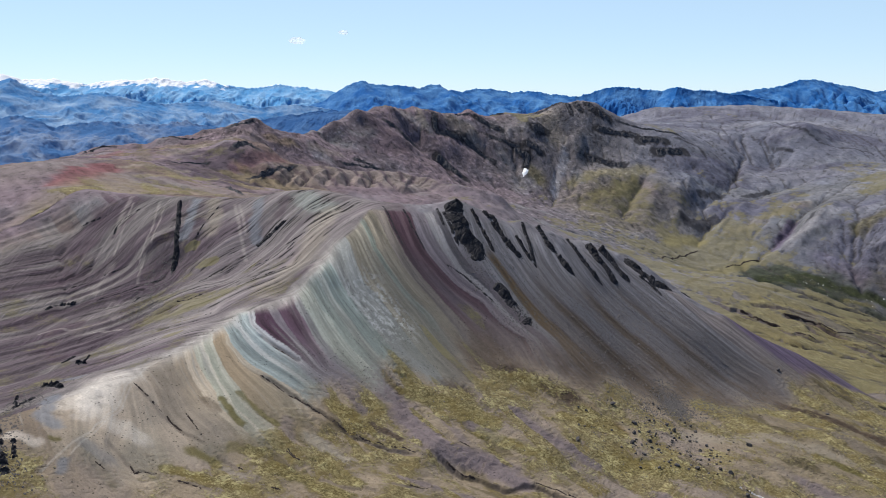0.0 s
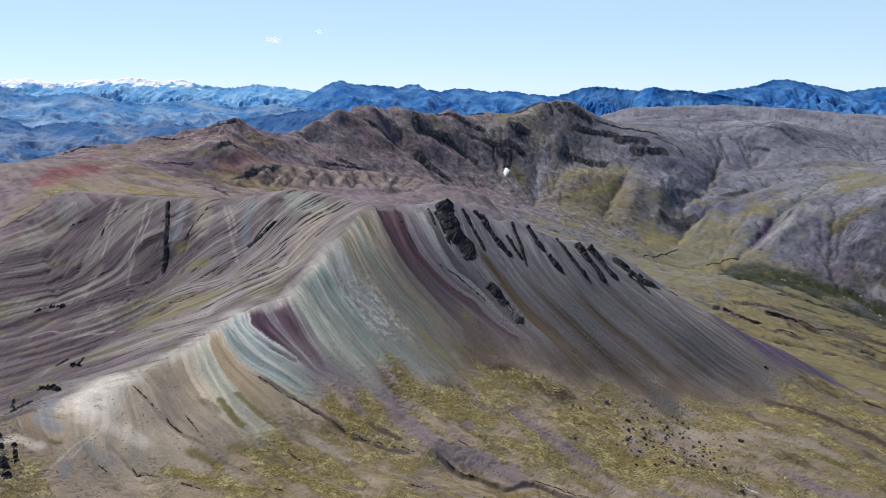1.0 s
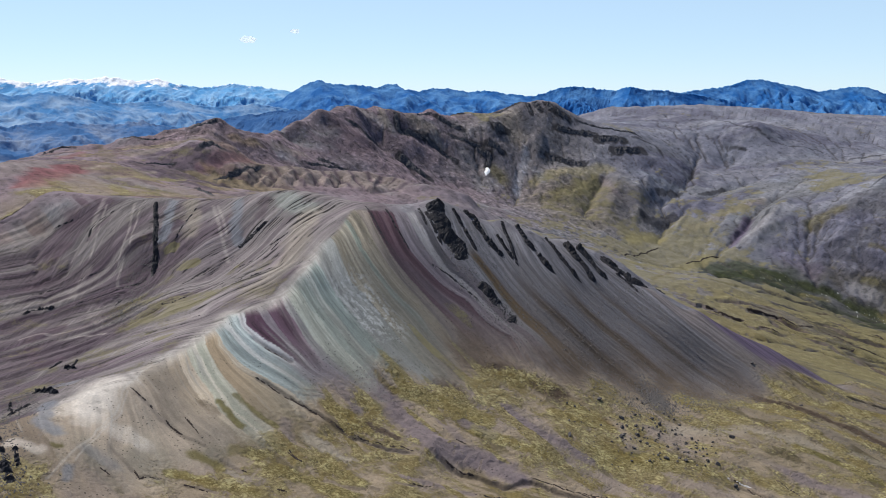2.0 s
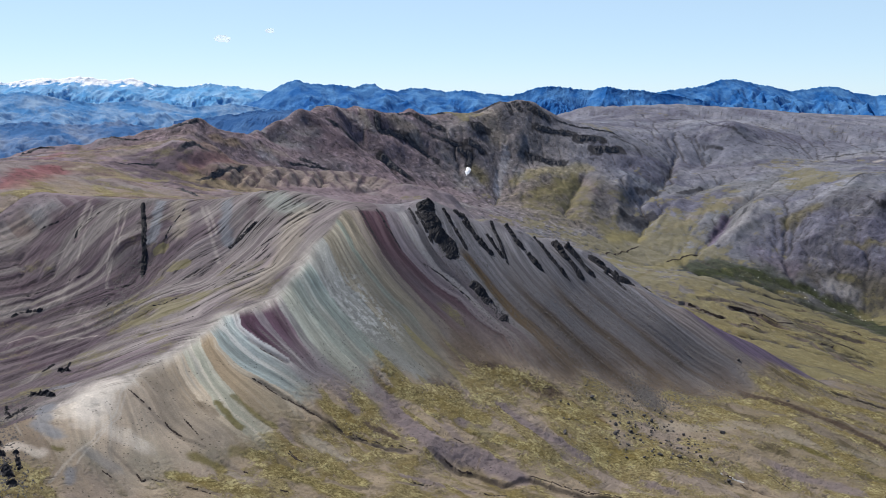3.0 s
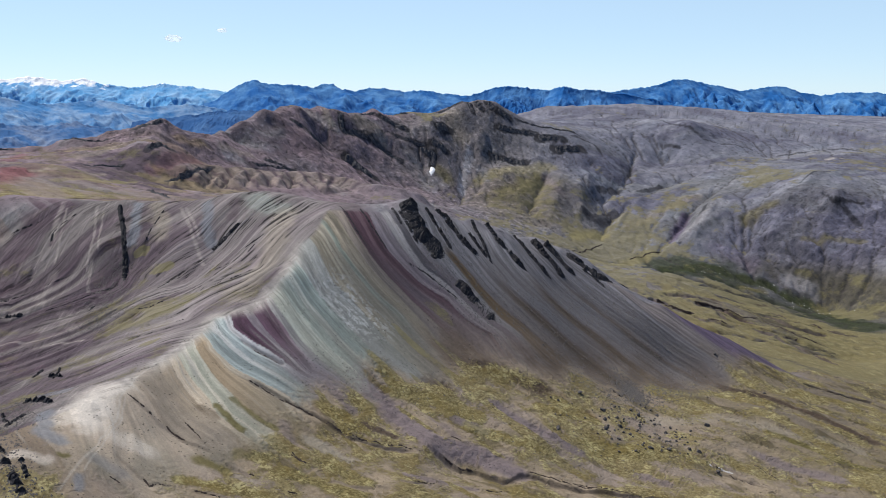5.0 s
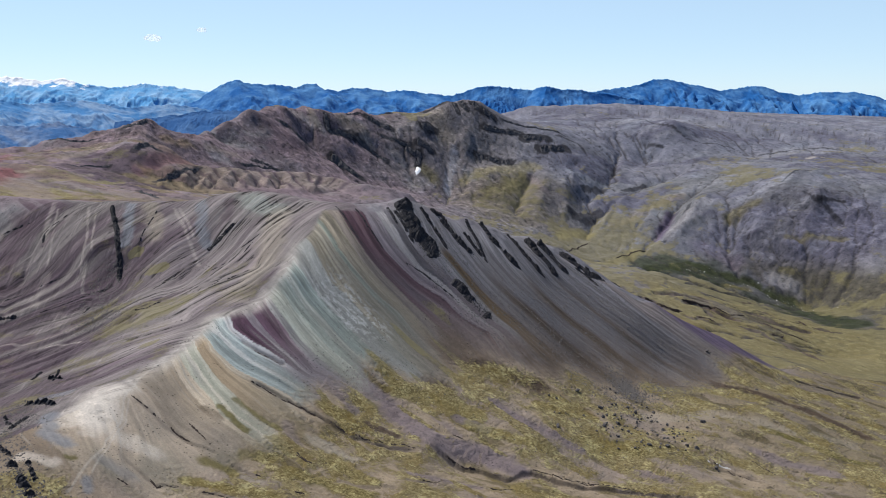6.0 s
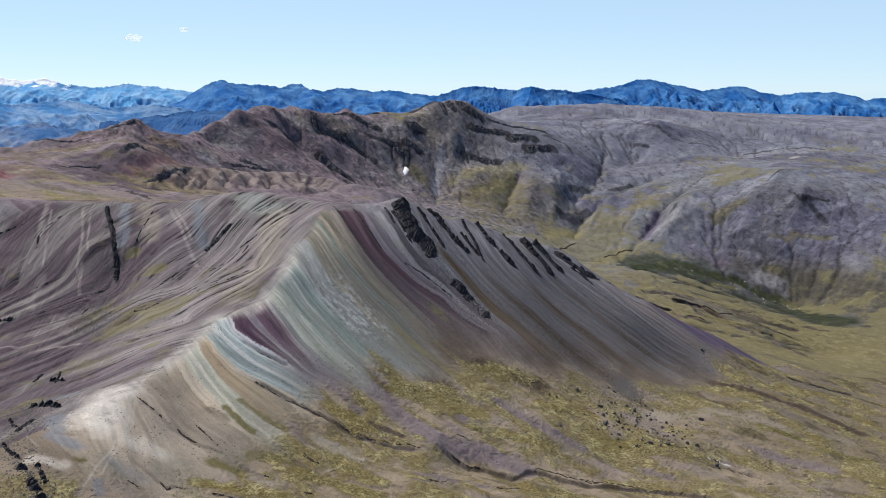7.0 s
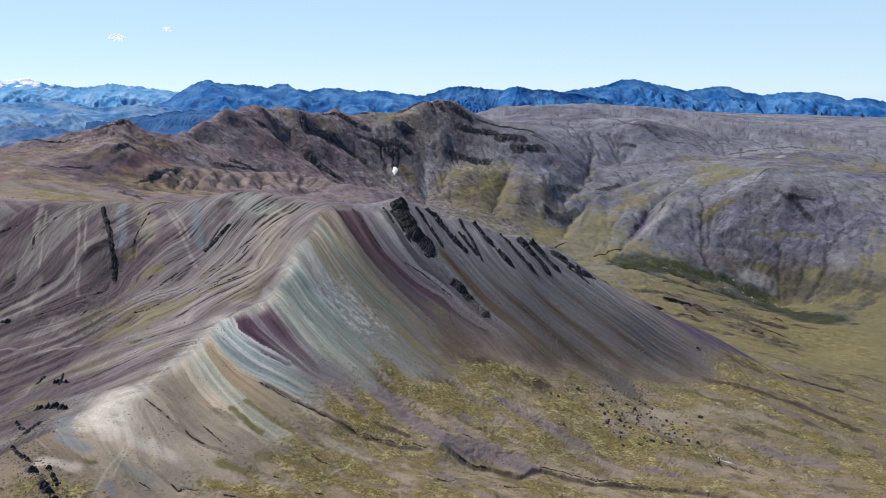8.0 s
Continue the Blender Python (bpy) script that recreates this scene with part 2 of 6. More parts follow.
# line, depth, width
CUTS = [(BANK_UPPER, 0.9, 2.0), (BANK_LONG, 1.3, 2.6), (STREAM_CUT, 1.7, 5.0), (HILL_GULLY, 0.6, 1.6), (HILL_GULLY_TWIN, 0.22, 1.2), (NEAR_GULLY, 0.5, 1.4),
        ([(-108, 400), (-96, 392)], 0.6, 1.5), ([(-121, 372), (-104, 370)], 0.6, 1.5), ([(-26, 407), (-9, 411)], 0.6, 1.5), ([(-60, 400), (-44, 396), (-30, 397)], 0.7, 1.6), ([(10, 400), (26, 404), (40, 402)], 0.7, 1.6), (SIDE_CUT, 4.0, 8.0),
        (SIDE_CUT_MIDDLE, 4.0, 8.0), (SIDE_CUT_LOW, 3.0, 6.0), (SIDE_CUT_FAR, 4.0, 9.0), ([(322, 1025), (351, 988), (381, 973), (404, 945)], 3.0, 5.0), ([(487, 1141), (513, 1125)], 4.0, 6.0), ([(576, 1165), (587, 1091), (622, 1068), (647, 1030)], 4.0, 6.0),
        ([(480, 954), (491, 910), (492, 835)], 3.0, 5.0), ([(377, 1053), (426, 1061), (465, 1059)], 3.0, 5.0), ([(431, 1003), (445, 972), (480, 954)], 3.0, 5.0), ([(351, 679), (381, 676), (417, 676)], 2.0, 4.0), (RIGHT_CUT, 0.9, 2.6)]
# spurs (above zero) and gullies (below) of the hills: line, height, width
FOLDS = [([(-59, 1521), (-31, 1516), (2, 1499), (50, 1438)], -10, 14), ([(-13, 1597), (-5, 1575), (41, 1584), (95, 1602)], -12, 14), ([(628, 1838), (574, 1724), (542, 1665), (495, 1612), (468, 1596), (444, 1540)], -11, 13),
         ([(738, 1710), (611, 1658), (529, 1586), (458, 1518), (412, 1436)], -9, 13), ([(381, 1629), (347, 1578), (318, 1522), (298, 1471)], -9, 13), ([(700, 1597), (620, 1519), (583, 1478), (530, 1429)], -12, 15),
         ([(207, 1629), (204, 1565), (174, 1481)], -9, 12), ([(699, 1402), (682, 1345)], -8, 10), ([(781, 1367), (765, 1309)], -8, 10), ([(739, 1373), (724, 1319)], -7, 9), ([(256, 1575), (230, 1514)], -7, 10),
         ([(680, 1844), (694, 1797), (617, 1738)], -6, 12), ([(317, 1637), (261, 1575), (224, 1514)], 9, 22), ([(402, 1645), (383, 1565), (334, 1463)], 10, 24), ([(476, 1669), (434, 1593), (398, 1510)], 11, 24),
         ([(707, 1553), (615, 1463), (549, 1414)], 12, 22), ([(913, 1575), (817, 1497), (731, 1425), (678, 1367)], 10, 30), ([(-88, 1556), (-78, 1519), (-59, 1457)], 8, 18), ([(-40, 1600), (-28, 1554), (-2, 1523)], 8, 15),
         ([(894, 1476), (814, 1399), (751, 1320)], 9, 24), ([(230, 1748), (249, 1722), (266, 1692), (246, 1639)], 9, 20), ([(169, 1709), (152, 1659), (167, 1613)], 8, 18), ([(575, 1621), (511, 1565), (468, 1498)], 8, 20),
         ([(-197, 1122), (-208, 1062)], 7, 7), ([(-175, 1138), (-188, 1072)], 7, 7), ([(-152, 1150), (-163, 1085)], 7, 7), ([(-128, 1160), (-138, 1090)], 7, 8), ([(-104, 1172), (-110, 1105)], 7, 8), ([(-78, 1185), (-82, 1115)], 7, 9),
         ([(-48, 1192), (-48, 1120)], 6, 9), ([(-215, 1105), (-228, 1045)], 7, 7), ([(-186, 1120), (-196, 1066)], -6, 5), ([(-163, 1140), (-174, 1078)], -6, 5), ([(-140, 1150), (-150, 1085)], -6, 5), ([(-116, 1160), (-124, 1095)], -6, 6), ([(-90, 1175), (-96, 1105)], -6, 6),
         ([(-286, 1281), (-314, 1264), (-355, 1244), (-409, 1227)], 5, 16), ([(-286, 1281), (-261, 1219), (-228, 1145)], 6, 14), ([(-286, 1281), (-275, 1200), (-272, 1100)], 6, 12)]
CREST = [p[:2] for p in SPUR_CREST + MAIN_CREST + [(266, 726, 95), (346, 738, 53)]]


# lines that the beds of the face and the ledges of the bowl follow: their place across, and their course
FACE_LINES = [
    (130, [(-162, 428), (-153, 407), (-149, 377)]), (156, [(-156, 442), (-139, 422), (-117, 408)]), (182, [(-144, 482), (-135, 459), (-122, 446)]),
    (191, [(-137, 493), (-130, 472), (-120, 454), (-110, 438)]), (215, [(-130, 504), (-125, 490), (-113, 479), (-98, 477), (-82, 471)]), (241, [(-118, 530), (-114, 516), (-101, 509), (-85, 504), (-67, 493)]),
    (261, [(-98, 550), (-91, 535), (-80, 519), (-68, 502)]), (285, [(-89, 568), (-73, 548), (-61, 537), (-40, 515)]), (316, [(-68, 603), (-56, 570), (-38, 557), (-22, 538)]),
    (345, [(-59, 634), (-47, 606), (-33, 592), (-10, 577), (9, 552)]), (366, [(-46, 659), (-39, 636), (-28, 614), (-16, 600), (2, 589), (23, 570)]), (390, [(-29, 664), (-19, 638), (-11, 626), (3, 616), (28, 607), (57, 588)]),
    (407, [(-9, 670), (1, 642), (15, 623), (38, 612), (66, 592)]), (422, [(7, 677), (15, 655), (31, 640), (46, 623), (63, 601), (87, 575)]), (438, [(25, 656), (36, 645), (54, 626), (72, 609), (91, 594), (108, 581), (136, 572)]),
    (490, [(69, 709), (74, 669), (90, 646), (119, 636), (156, 623), (175, 600)]), (543, [(105, 726), (128, 690), (156, 672), (188, 652), (221, 636)]), (574, [(123, 729), (154, 707), (181, 690), (216, 676), (250, 661)]),
    (608, [(156, 739), (196, 729), (224, 699), (253, 681), (280, 661)])]
BOWL_LINES = [
    (-578, [(-113, 694), (-127, 674), (-141, 655), (-156, 644), (-171, 639), (-184, 611)]), (-554, [(-103, 674), (-116, 655), (-130, 635), (-142, 621), (-156, 606)]), (-532, [(-99, 639), (-114, 617), (-125, 608), (-139, 601), (-160, 583)]),
    (-520, [(-103, 586), (-121, 589), (-138, 592), (-150, 578), (-174, 577)]), (-585, [(-137, 674), (-149, 655), (-170, 645), (-185, 632)]), (-692, [(-253, 739), (-266, 712), (-269, 691), (-283, 673), (-296, 651)]),
    (-724, [(-283, 737), (-300, 726), (-306, 683)]), (-609, [(-200, 623), (-216, 622), (-248, 615), (-262, 604), (-275, 588)]), (-592, [(-200, 600), (-221, 608), (-243, 598), (-260, 586), (-264, 558)]),
    (-508, [(-143, 531), (-161, 540), (-193, 537), (-211, 517)]), (-578, [(-228, 576), (-249, 561), (-261, 550)]), (-487, [(-183, 496), (-203, 489), (-218, 467), (-224, 447)])]


class Lay:
    """A smooth coordinate across beds: a plain slant, bent so that each line keeps one value."""

    def __init__(self, lines, slant, reach):
        self.slant, self.reach = slant, reach
        self.at = np.array([p for _, line in lines for p in line], float)
        want = np.array([v for v, line in lines for _ in line], float)
        r = np.hypot(*(self.at[:, None] - self.at[None]).transpose(2, 0, 1))
        self.weights = np.linalg.solve(np.exp(-r / reach) + 0.03 * np.eye(len(want)), want - self.at @ np.array(slant))

    def __call__(self, x, y):
        out = x * self.slant[0] + y * self.slant[1]
        box = (x > -400) & (x < 420) & (y > 320) & (y < 820)
        if box.any():
            bx, by = x[box].astype(np.float32), y[box].astype(np.float32)
            add = np.zeros(bx.shape, np.float32)
            for (kx, ky), w in zip(self.at.tolist(), self.weights.tolist()):
                add += np.float32(w) * np.exp(np.hypot(bx - np.float32(kx), by - np.float32(ky)) * np.float32(-1 / self.reach))
            out[box] += add
        return out


face_lay = Lay(FACE_LINES, (0.78, 0.62), 70.0)
bowl_lay = Lay(BOWL_LINES, (0.68, -0.73), 70.0)


def bed(x, y):
    """Across and along the steep beds that stripe the main face."""
    return face_lay(x, y), 0.62 * x - 0.78 * y


def ledge(x, y):
    """Across and along the ledges of the western bowl."""
    return bowl_lay(x, y) + fbm(x, y, 80, 2, 77) * 1.0, 0.73 * x + 0.68 * y


def off_crest(x, y):
    """Signed distance from the crest of spur and main ridge: below zero on the striped face."""
    out = np.full(np.shape(x), 400.0)
    box = (x > -360) & (x < 560) & (y > 300) & (y < 900)
    d, _, side = along(CREST, x[box], y[box])
    out[box] = d * side
    return out


def folded(x, y):
    """The spurs and gullies of the hills, over the broad lie."""
    z = np.zeros(np.shape(x))
    for line, rise, wide in FOLDS:
        pts = np.array(line, float)
        box = (x > pts[:, 0].min() - 3 * wide) & (x < pts[:, 0].max() + 3 * wide) & (y > pts[:, 1].min() - 3 * wide) & (y < pts[:, 1].max() + 3 * wide)
        if box.any():
            bx, by = x[box], y[box]
            d, part, _ = along(line, bx + fbm(bx, by, wide * 1.5, 4, 65) * wide * 0.6, by + fbm(bx, by, wide * 1.5, 4, 66) * wide * 0.6)
            z[box] += rise * np.exp(-(d / wide) ** (1.0 if rise < 0 else 1.2)) * smooth(-0.05, 0.2, part) * smooth(1.05, 0.8, part)
    return z


def foot_edge(u):
    """How far below the crest the bare face gives way to grass."""
    return np.interp(u, (60, 155, 218, 250, 301, 317, 375, 414, 470, 527, 600, 640, 760), (-60, -64, -60, -66, -76, -97, -122, -132, -130, -114, -66, -38, -30))


def badland_ribs(x, y):
    """The ribbed low ridge: distance down from its crest, how far out on a rib, and where the ribs are."""
    d, part, on = np.full(np.shape(x), 1e3), np.zeros(np.shape(x)), np.zeros(np.shape(x))
    box = (x > -300) & (x < 140) & (y > 1010) & (y < 1240)
    if box.any():
        bx, by = x[box], y[box]
        dist, along_it, side = along([p[:2] for p in BADLAND_CREST], bx, by)
        d[box] = dist * np.where(side < 0, 1, -1)
        p = along_it * 17 + 0.3 * fbm(bx, by, 60, 3, 68)
        part[box] = np.abs(np.sin(math.pi * p)) ** 0.7
        on[box] = smooth(-6, 2, d[box]) * smooth(85, 55, d[box]) * smooth(0.0, 0.06, along_it) * smooth(0.85, 0.7, along_it)
    return d, part, on


def scarps(x, y, v):
    """Small scarps across the slope of the apron: how far up each step, and where there are any."""
    p = -v / 7.5 + 1.8 * fbm(x, y, 34, 4, 55) + 0.5 * fbm(x, y, 6, 2, 56)
    return p - np.floor(p), smooth(0.05, 0.22, fbm(x, y, 20, 3, 57))


def eroded(x0, y0, nx, ny, cell, steps, k, seed, rough):
    """Rain on a block of the land: streams cut down along the flow. Gives what it takes away or leaves, without the broad lie."""
    gx, gy = np.meshgrid(x0 + cell * np.arange(nx), y0 + cell * np.arange(ny))
    lie = broad_height(gx, gy)
    lie += folded(gx, gy)
    start = lie + rough * fbm(gx, gy, cell * 12, 4, seed) + 0.3 * rough * np.random.RandomState(seed).rand(ny, nx)
    z = start.copy()
    n = nx * ny
    shifts = [(-1, -1), (-1, 0), (-1, 1), (0, -1), (0, 1), (1, -1), (1, 0), (1, 1)]
    index = np.arange(n).reshape(ny, nx)
    area = np.ones(n)
    for _ in range(steps):
        best, down = np.zeros((ny, nx)), index.copy()
        length = np.full((ny, nx), cell)
        inner = z[1:-1, 1:-1]
        for dy, dx in shifts:
            far = cell * math.hypot(dx, dy)
            fall = (inner - z[1 + dy:ny - 1 + dy, 1 + dx:nx - 1 + dx]) / far
            more = fall > best[1:-1, 1:-1]
            best[1:-1, 1:-1][more] = fall[more]
            down[1:-1, 1:-1][more] = index[1 + dy:ny - 1 + dy, 1 + dx:nx - 1 + dx][more]
            length[1:-1, 1:-1][more] = far
        order = np.argsort(-z.ravel(), kind="stable").tolist()
        to, acc = down.ravel().tolist(), [1.0] * n
        for i in order:
            if to[i] != i:
                acc[to[i]] += acc[i]
        area = np.array(acc)
        f = (k * np.sqrt(area * cell * cell) / length.ravel()).tolist()
        h = z.ravel().tolist()
        for i in reversed(order):
            j = to[i]
            if j != i:
                h[i] = (h[i] + f[i] * h[j]) / (1 + f[i])
        z = np.array(h).reshape(ny, nx)
        core = z[1:-1, 1:-1]
        z[1:-1, 1:-1] = core + 0.04 * (z[:-2, 1:-1] + z[2:, 1:-1] + z[1:-1, :-2] + z[1:-1, 2:] - 4 * core)
    delta = z - start + rough * fbm(gx, gy, cell * 12, 4, seed)
    wide = delta.copy()
    for _ in range(3):
        for axis in (0, 1):
            m = 9
            pad = np.pad(wide, [(m, m) if a == axis else (0, 0) for a in (0, 1)], "edge")
            c = np.cumsum(pad, axis=axis)
            c = np.concatenate([np.zeros_like(np.take(c, [0], axis)), c], axis)
            size = wide.shape[axis]
            wide = (np.take(c, range(2 * m + 1, 2 * m + 1 + size), axis) - np.take(c, range(0, size), axis)) / (2 * m + 1)
    delta -= wide
    edge = np.minimum.reduce([np.arange(nx)[None] + 0 * gy, np.arange(ny)[:, None] + 0 * gx, nx - 1 - np.arange(nx)[None] + 0 * gy, ny - 1 - np.arange(ny)[:, None] + 0 * gx])
    return (x0, y0, cell), delta * smooth(2, 16, edge), np.log(area.reshape(ny, nx))


def taken(block, grid, x, y):
    (x0, y0, cell), (ny, nx) = block, grid.shape
    fx, fy = (x - x0) / cell, (y - y0) / cell
    inside = (fx > 0) & (fx < nx - 1.01) & (fy > 0) & (fy < ny - 1.01)
    fx, fy = np.clip(fx, 0, nx - 1.01), np.clip(fy, 0, ny - 1.01)
    ix, iy = fx.astype(int), fy.astype(int)
    u, v = fx - ix, fy - iy
    a = grid[iy, ix] * (1 - u) + grid[iy, ix + 1] * u
    b = grid[iy + 1, ix] * (1 - u) + grid[iy + 1, ix + 1] * u
    return np.where(inside, a * (1 - v) + b * v, 0.0)


def cut_side(line, wide, x, y):
    """The ground near a cut bank, and how far it lies out from the foot of its wall (large past the line's ends)."""
    pts = np.array(line, float)
    box = (x > pts[:, 0].min() - 20) & (x < pts[:, 0].max() + 20) & (y > pts[:, 1].min() - 20) & (y < pts[:, 1].max() + 20)
    bx, by = x[box], y[box]
    d, part, side = along(line, bx + fbm(bx, by, 7 + wide * 2, 3, 61) * (1 + wide * 0.6), by + fbm(bx, by, 7 + wide * 2, 3, 62) * (1 + wide * 0.6))
    s = np.where(side < 0, d, -d)
    return box, s, smooth(0, 0.06, part) * smooth(1, 0.94, part)


HILL_BLOCK, HILL_CUT, HILL_FLOW = eroded(-720, 860, 500, 325, 4.2, 12, 0.02, 5, 4.0)
BOWL_BLOCK, BOWL_CUT, BOWL_FLOW = eroded(-430, 330, 370, 240, 2.4, 10, 0.02, 6, 1.6)


def height(x, y):
    """The ground with its gullies, ledges and hummocks."""
    z = broad_height(x, y)
    z += folded(x, y)
    far = np.hypot(x + 50, y)
    near = smooth(1100, 800, far)
    sd = off_crest(x, y)
    face = smooth(4, -10, sd) * smooth(-150, -110, sd)
    bowl = smooth(2, 14, sd) * smooth(-40, -75, x) * smooth(420, 470, y) * smooth(770, 735, y)
    z = z + taken(HILL_BLOCK, HILL_CUT, x, y) * (1 - 0.8 * badland_ribs(x, y)[2]) * (0.75 + 0.35 * smooth(150, -100, x) - 0.25 * smooth(600, 800, x)) + taken(BOWL_BLOCK, BOWL_CUT, x, y) * (0.3 + 0.35 * bowl - 0.2 * face)
    hills = smooth(850, 1150, far)
    d, part, on = badland_ribs(x, y)
    z = z + on * (3.6 * part * smooth(0, 26, d) - 2.0 * smooth(0, 26, d)) + 5.0 * np.exp(-(d / 11) ** 2) * (d < 900)
    z = z + hills * ((ridged(x, y, 70, 4, 11) - 0.72) * (6 + 3 * smooth(200, -50, x)) + fbm(x, y, 24, 4, 8) * 2.0)
    rocks = smooth(1.0, 0.5, np.hypot((x - 800) / 260, (y - 1365) / 150))
    z = z + rocks * (ridged(0.9 * x + 0.3 * y, 0.5 * (0.9 * y - 0.3 * x), 26, 4, 13, 0.6) - 0.7) * 10
    crag = np.exp(-(((x - 120) / 330) ** 2 + ((y - 1640 - 0.3 * (x - 120)) / 170) ** 2))
    z = z + crag * ((ridged(x, y, 90, 5, 15, 0.5) - 0.72) * 15)
    peak = np.hypot((x + 286) / 1.0, (y - 1288) / 1.3)
    z = z + np.exp(-(peak / 90) ** 2) * (ridged(x, y, 40, 4, 17) - 0.72) * 14
    u, v = bed(x, y)
    # rills down the striped face
    z = z + face * near * (grain(u / 2.6, v / 70, 31) * 0.45 + grain(u / 7, v / 90, 32) * 0.6)
    # ledges of the bowl: long steps with a sharp lip, larger to the west
    a, b = ledge(x, y)
    west = smooth(-165, -215, x)
    for size, deep, seed, how in ((8.0, 0.8, 41, 0.7 - 0.4 * west), (3.6, 0.5, 42, 0.5 - 0.3 * west), (17.0, 1.7, 43, west), (36.0, 3.0, 48, west)):
        p = a / size + 0.14 * fbm(x, y, size * 6, 2, seed)
        saw = p - np.floor(p)
        on = smooth(-0.35, 0.2, fbm(a * 0.5, b * 0.12, size * 2.2, 2, seed + 3))
        z = z + bowl * how * on * deep * (np.minimum(saw, (1 - saw) * 4) - 0.4)
    # terraces and tussocky hummocks of the apron
    apron = near * (1 - bowl) * smooth(8, -14, sd - foot_edge(u)) + near * (sd > 300)
    z = z + near * (fbm(x, y, 26, 4, 51) * 1.3 + fbm(x, y, 5, 3, 52) * 0.55) * (0.35 + 0.65 * np.clip(apron, 0, 1)) * smooth(250, 320, far)
    # small scarps across the slope of the apron
    saw, some = scarps(x, y, v)
    z = z + np.clip(apron, 0, 1) * 1.1 * (np.minimum(saw, (1 - saw) * 7) - 0.4) * some * smooth(300, 330, far)
    for line, deep, wide in CUTS:
        box, s, on = cut_side(line, wide, x, y)
        if box.any():
            z[box] -= deep * on * smooth(-1.0, 1.2, s) * smooth(wide * 2.6, wide * 0.3, s)
    return z


# ---- materials ----
def nodes(name, rough=0.9):
    m = bpy.data.materials.new(name)
    m.use_nodes = True
    t = m.node_tree
    b = t.nodes["Principled BSDF"]
    b.inputs["Roughness"].default_value = rough
    b.inputs["Specular IOR Level"].default_value = 0.2
    return m, t, b


def node(t, kind, **values):
    n = t.nodes.new(kind)
    for key, v in values.items():
        n.inputs[key.replace("_", " ")].default_value = v
    return n


def value(t, source, lo, hi, out_lo, out_hi):
    n = t.nodes.new("ShaderNodeMapRange")
    n.interpolation_type = "SMOOTHSTEP"
    for key, v in zip(("From Min", "From Max", "To Min", "To Max"), (lo, hi, out_lo, out_hi)):
        n.inputs[key].default_value = v
    t.links.new(source, n.inputs["Value"])
    return n.outputs[0]


def maths(t, kind, a, b):
    n = t.nodes.new("ShaderNodeMath")
    n.operation = kind
    for k, v in enumerate((a, b)):
        if isinstance(v, (int, float)):
            n.inputs[k].default_value = v
        else:
            t.links.new(v, n.inputs[k])
    return n.outputs[0]


def stretched(t, pos, one, two, third=0.0):
    """Places along two directions in the plan, so that a texture runs out along a slope."""
    c = t.nodes.new("ShaderNodeCombineXYZ")
    for k, way in enumerate((one, two)):
        d = t.nodes.new("ShaderNodeVectorMath")
        d.operation = "DOT_PRODUCT"
        d.inputs[1].default_value = (*way, third)
        t.links.new(pos, d.inputs[0])
        t.links.new(d.outputs["Value"], c.inputs[k])
    return c.outputs[0]


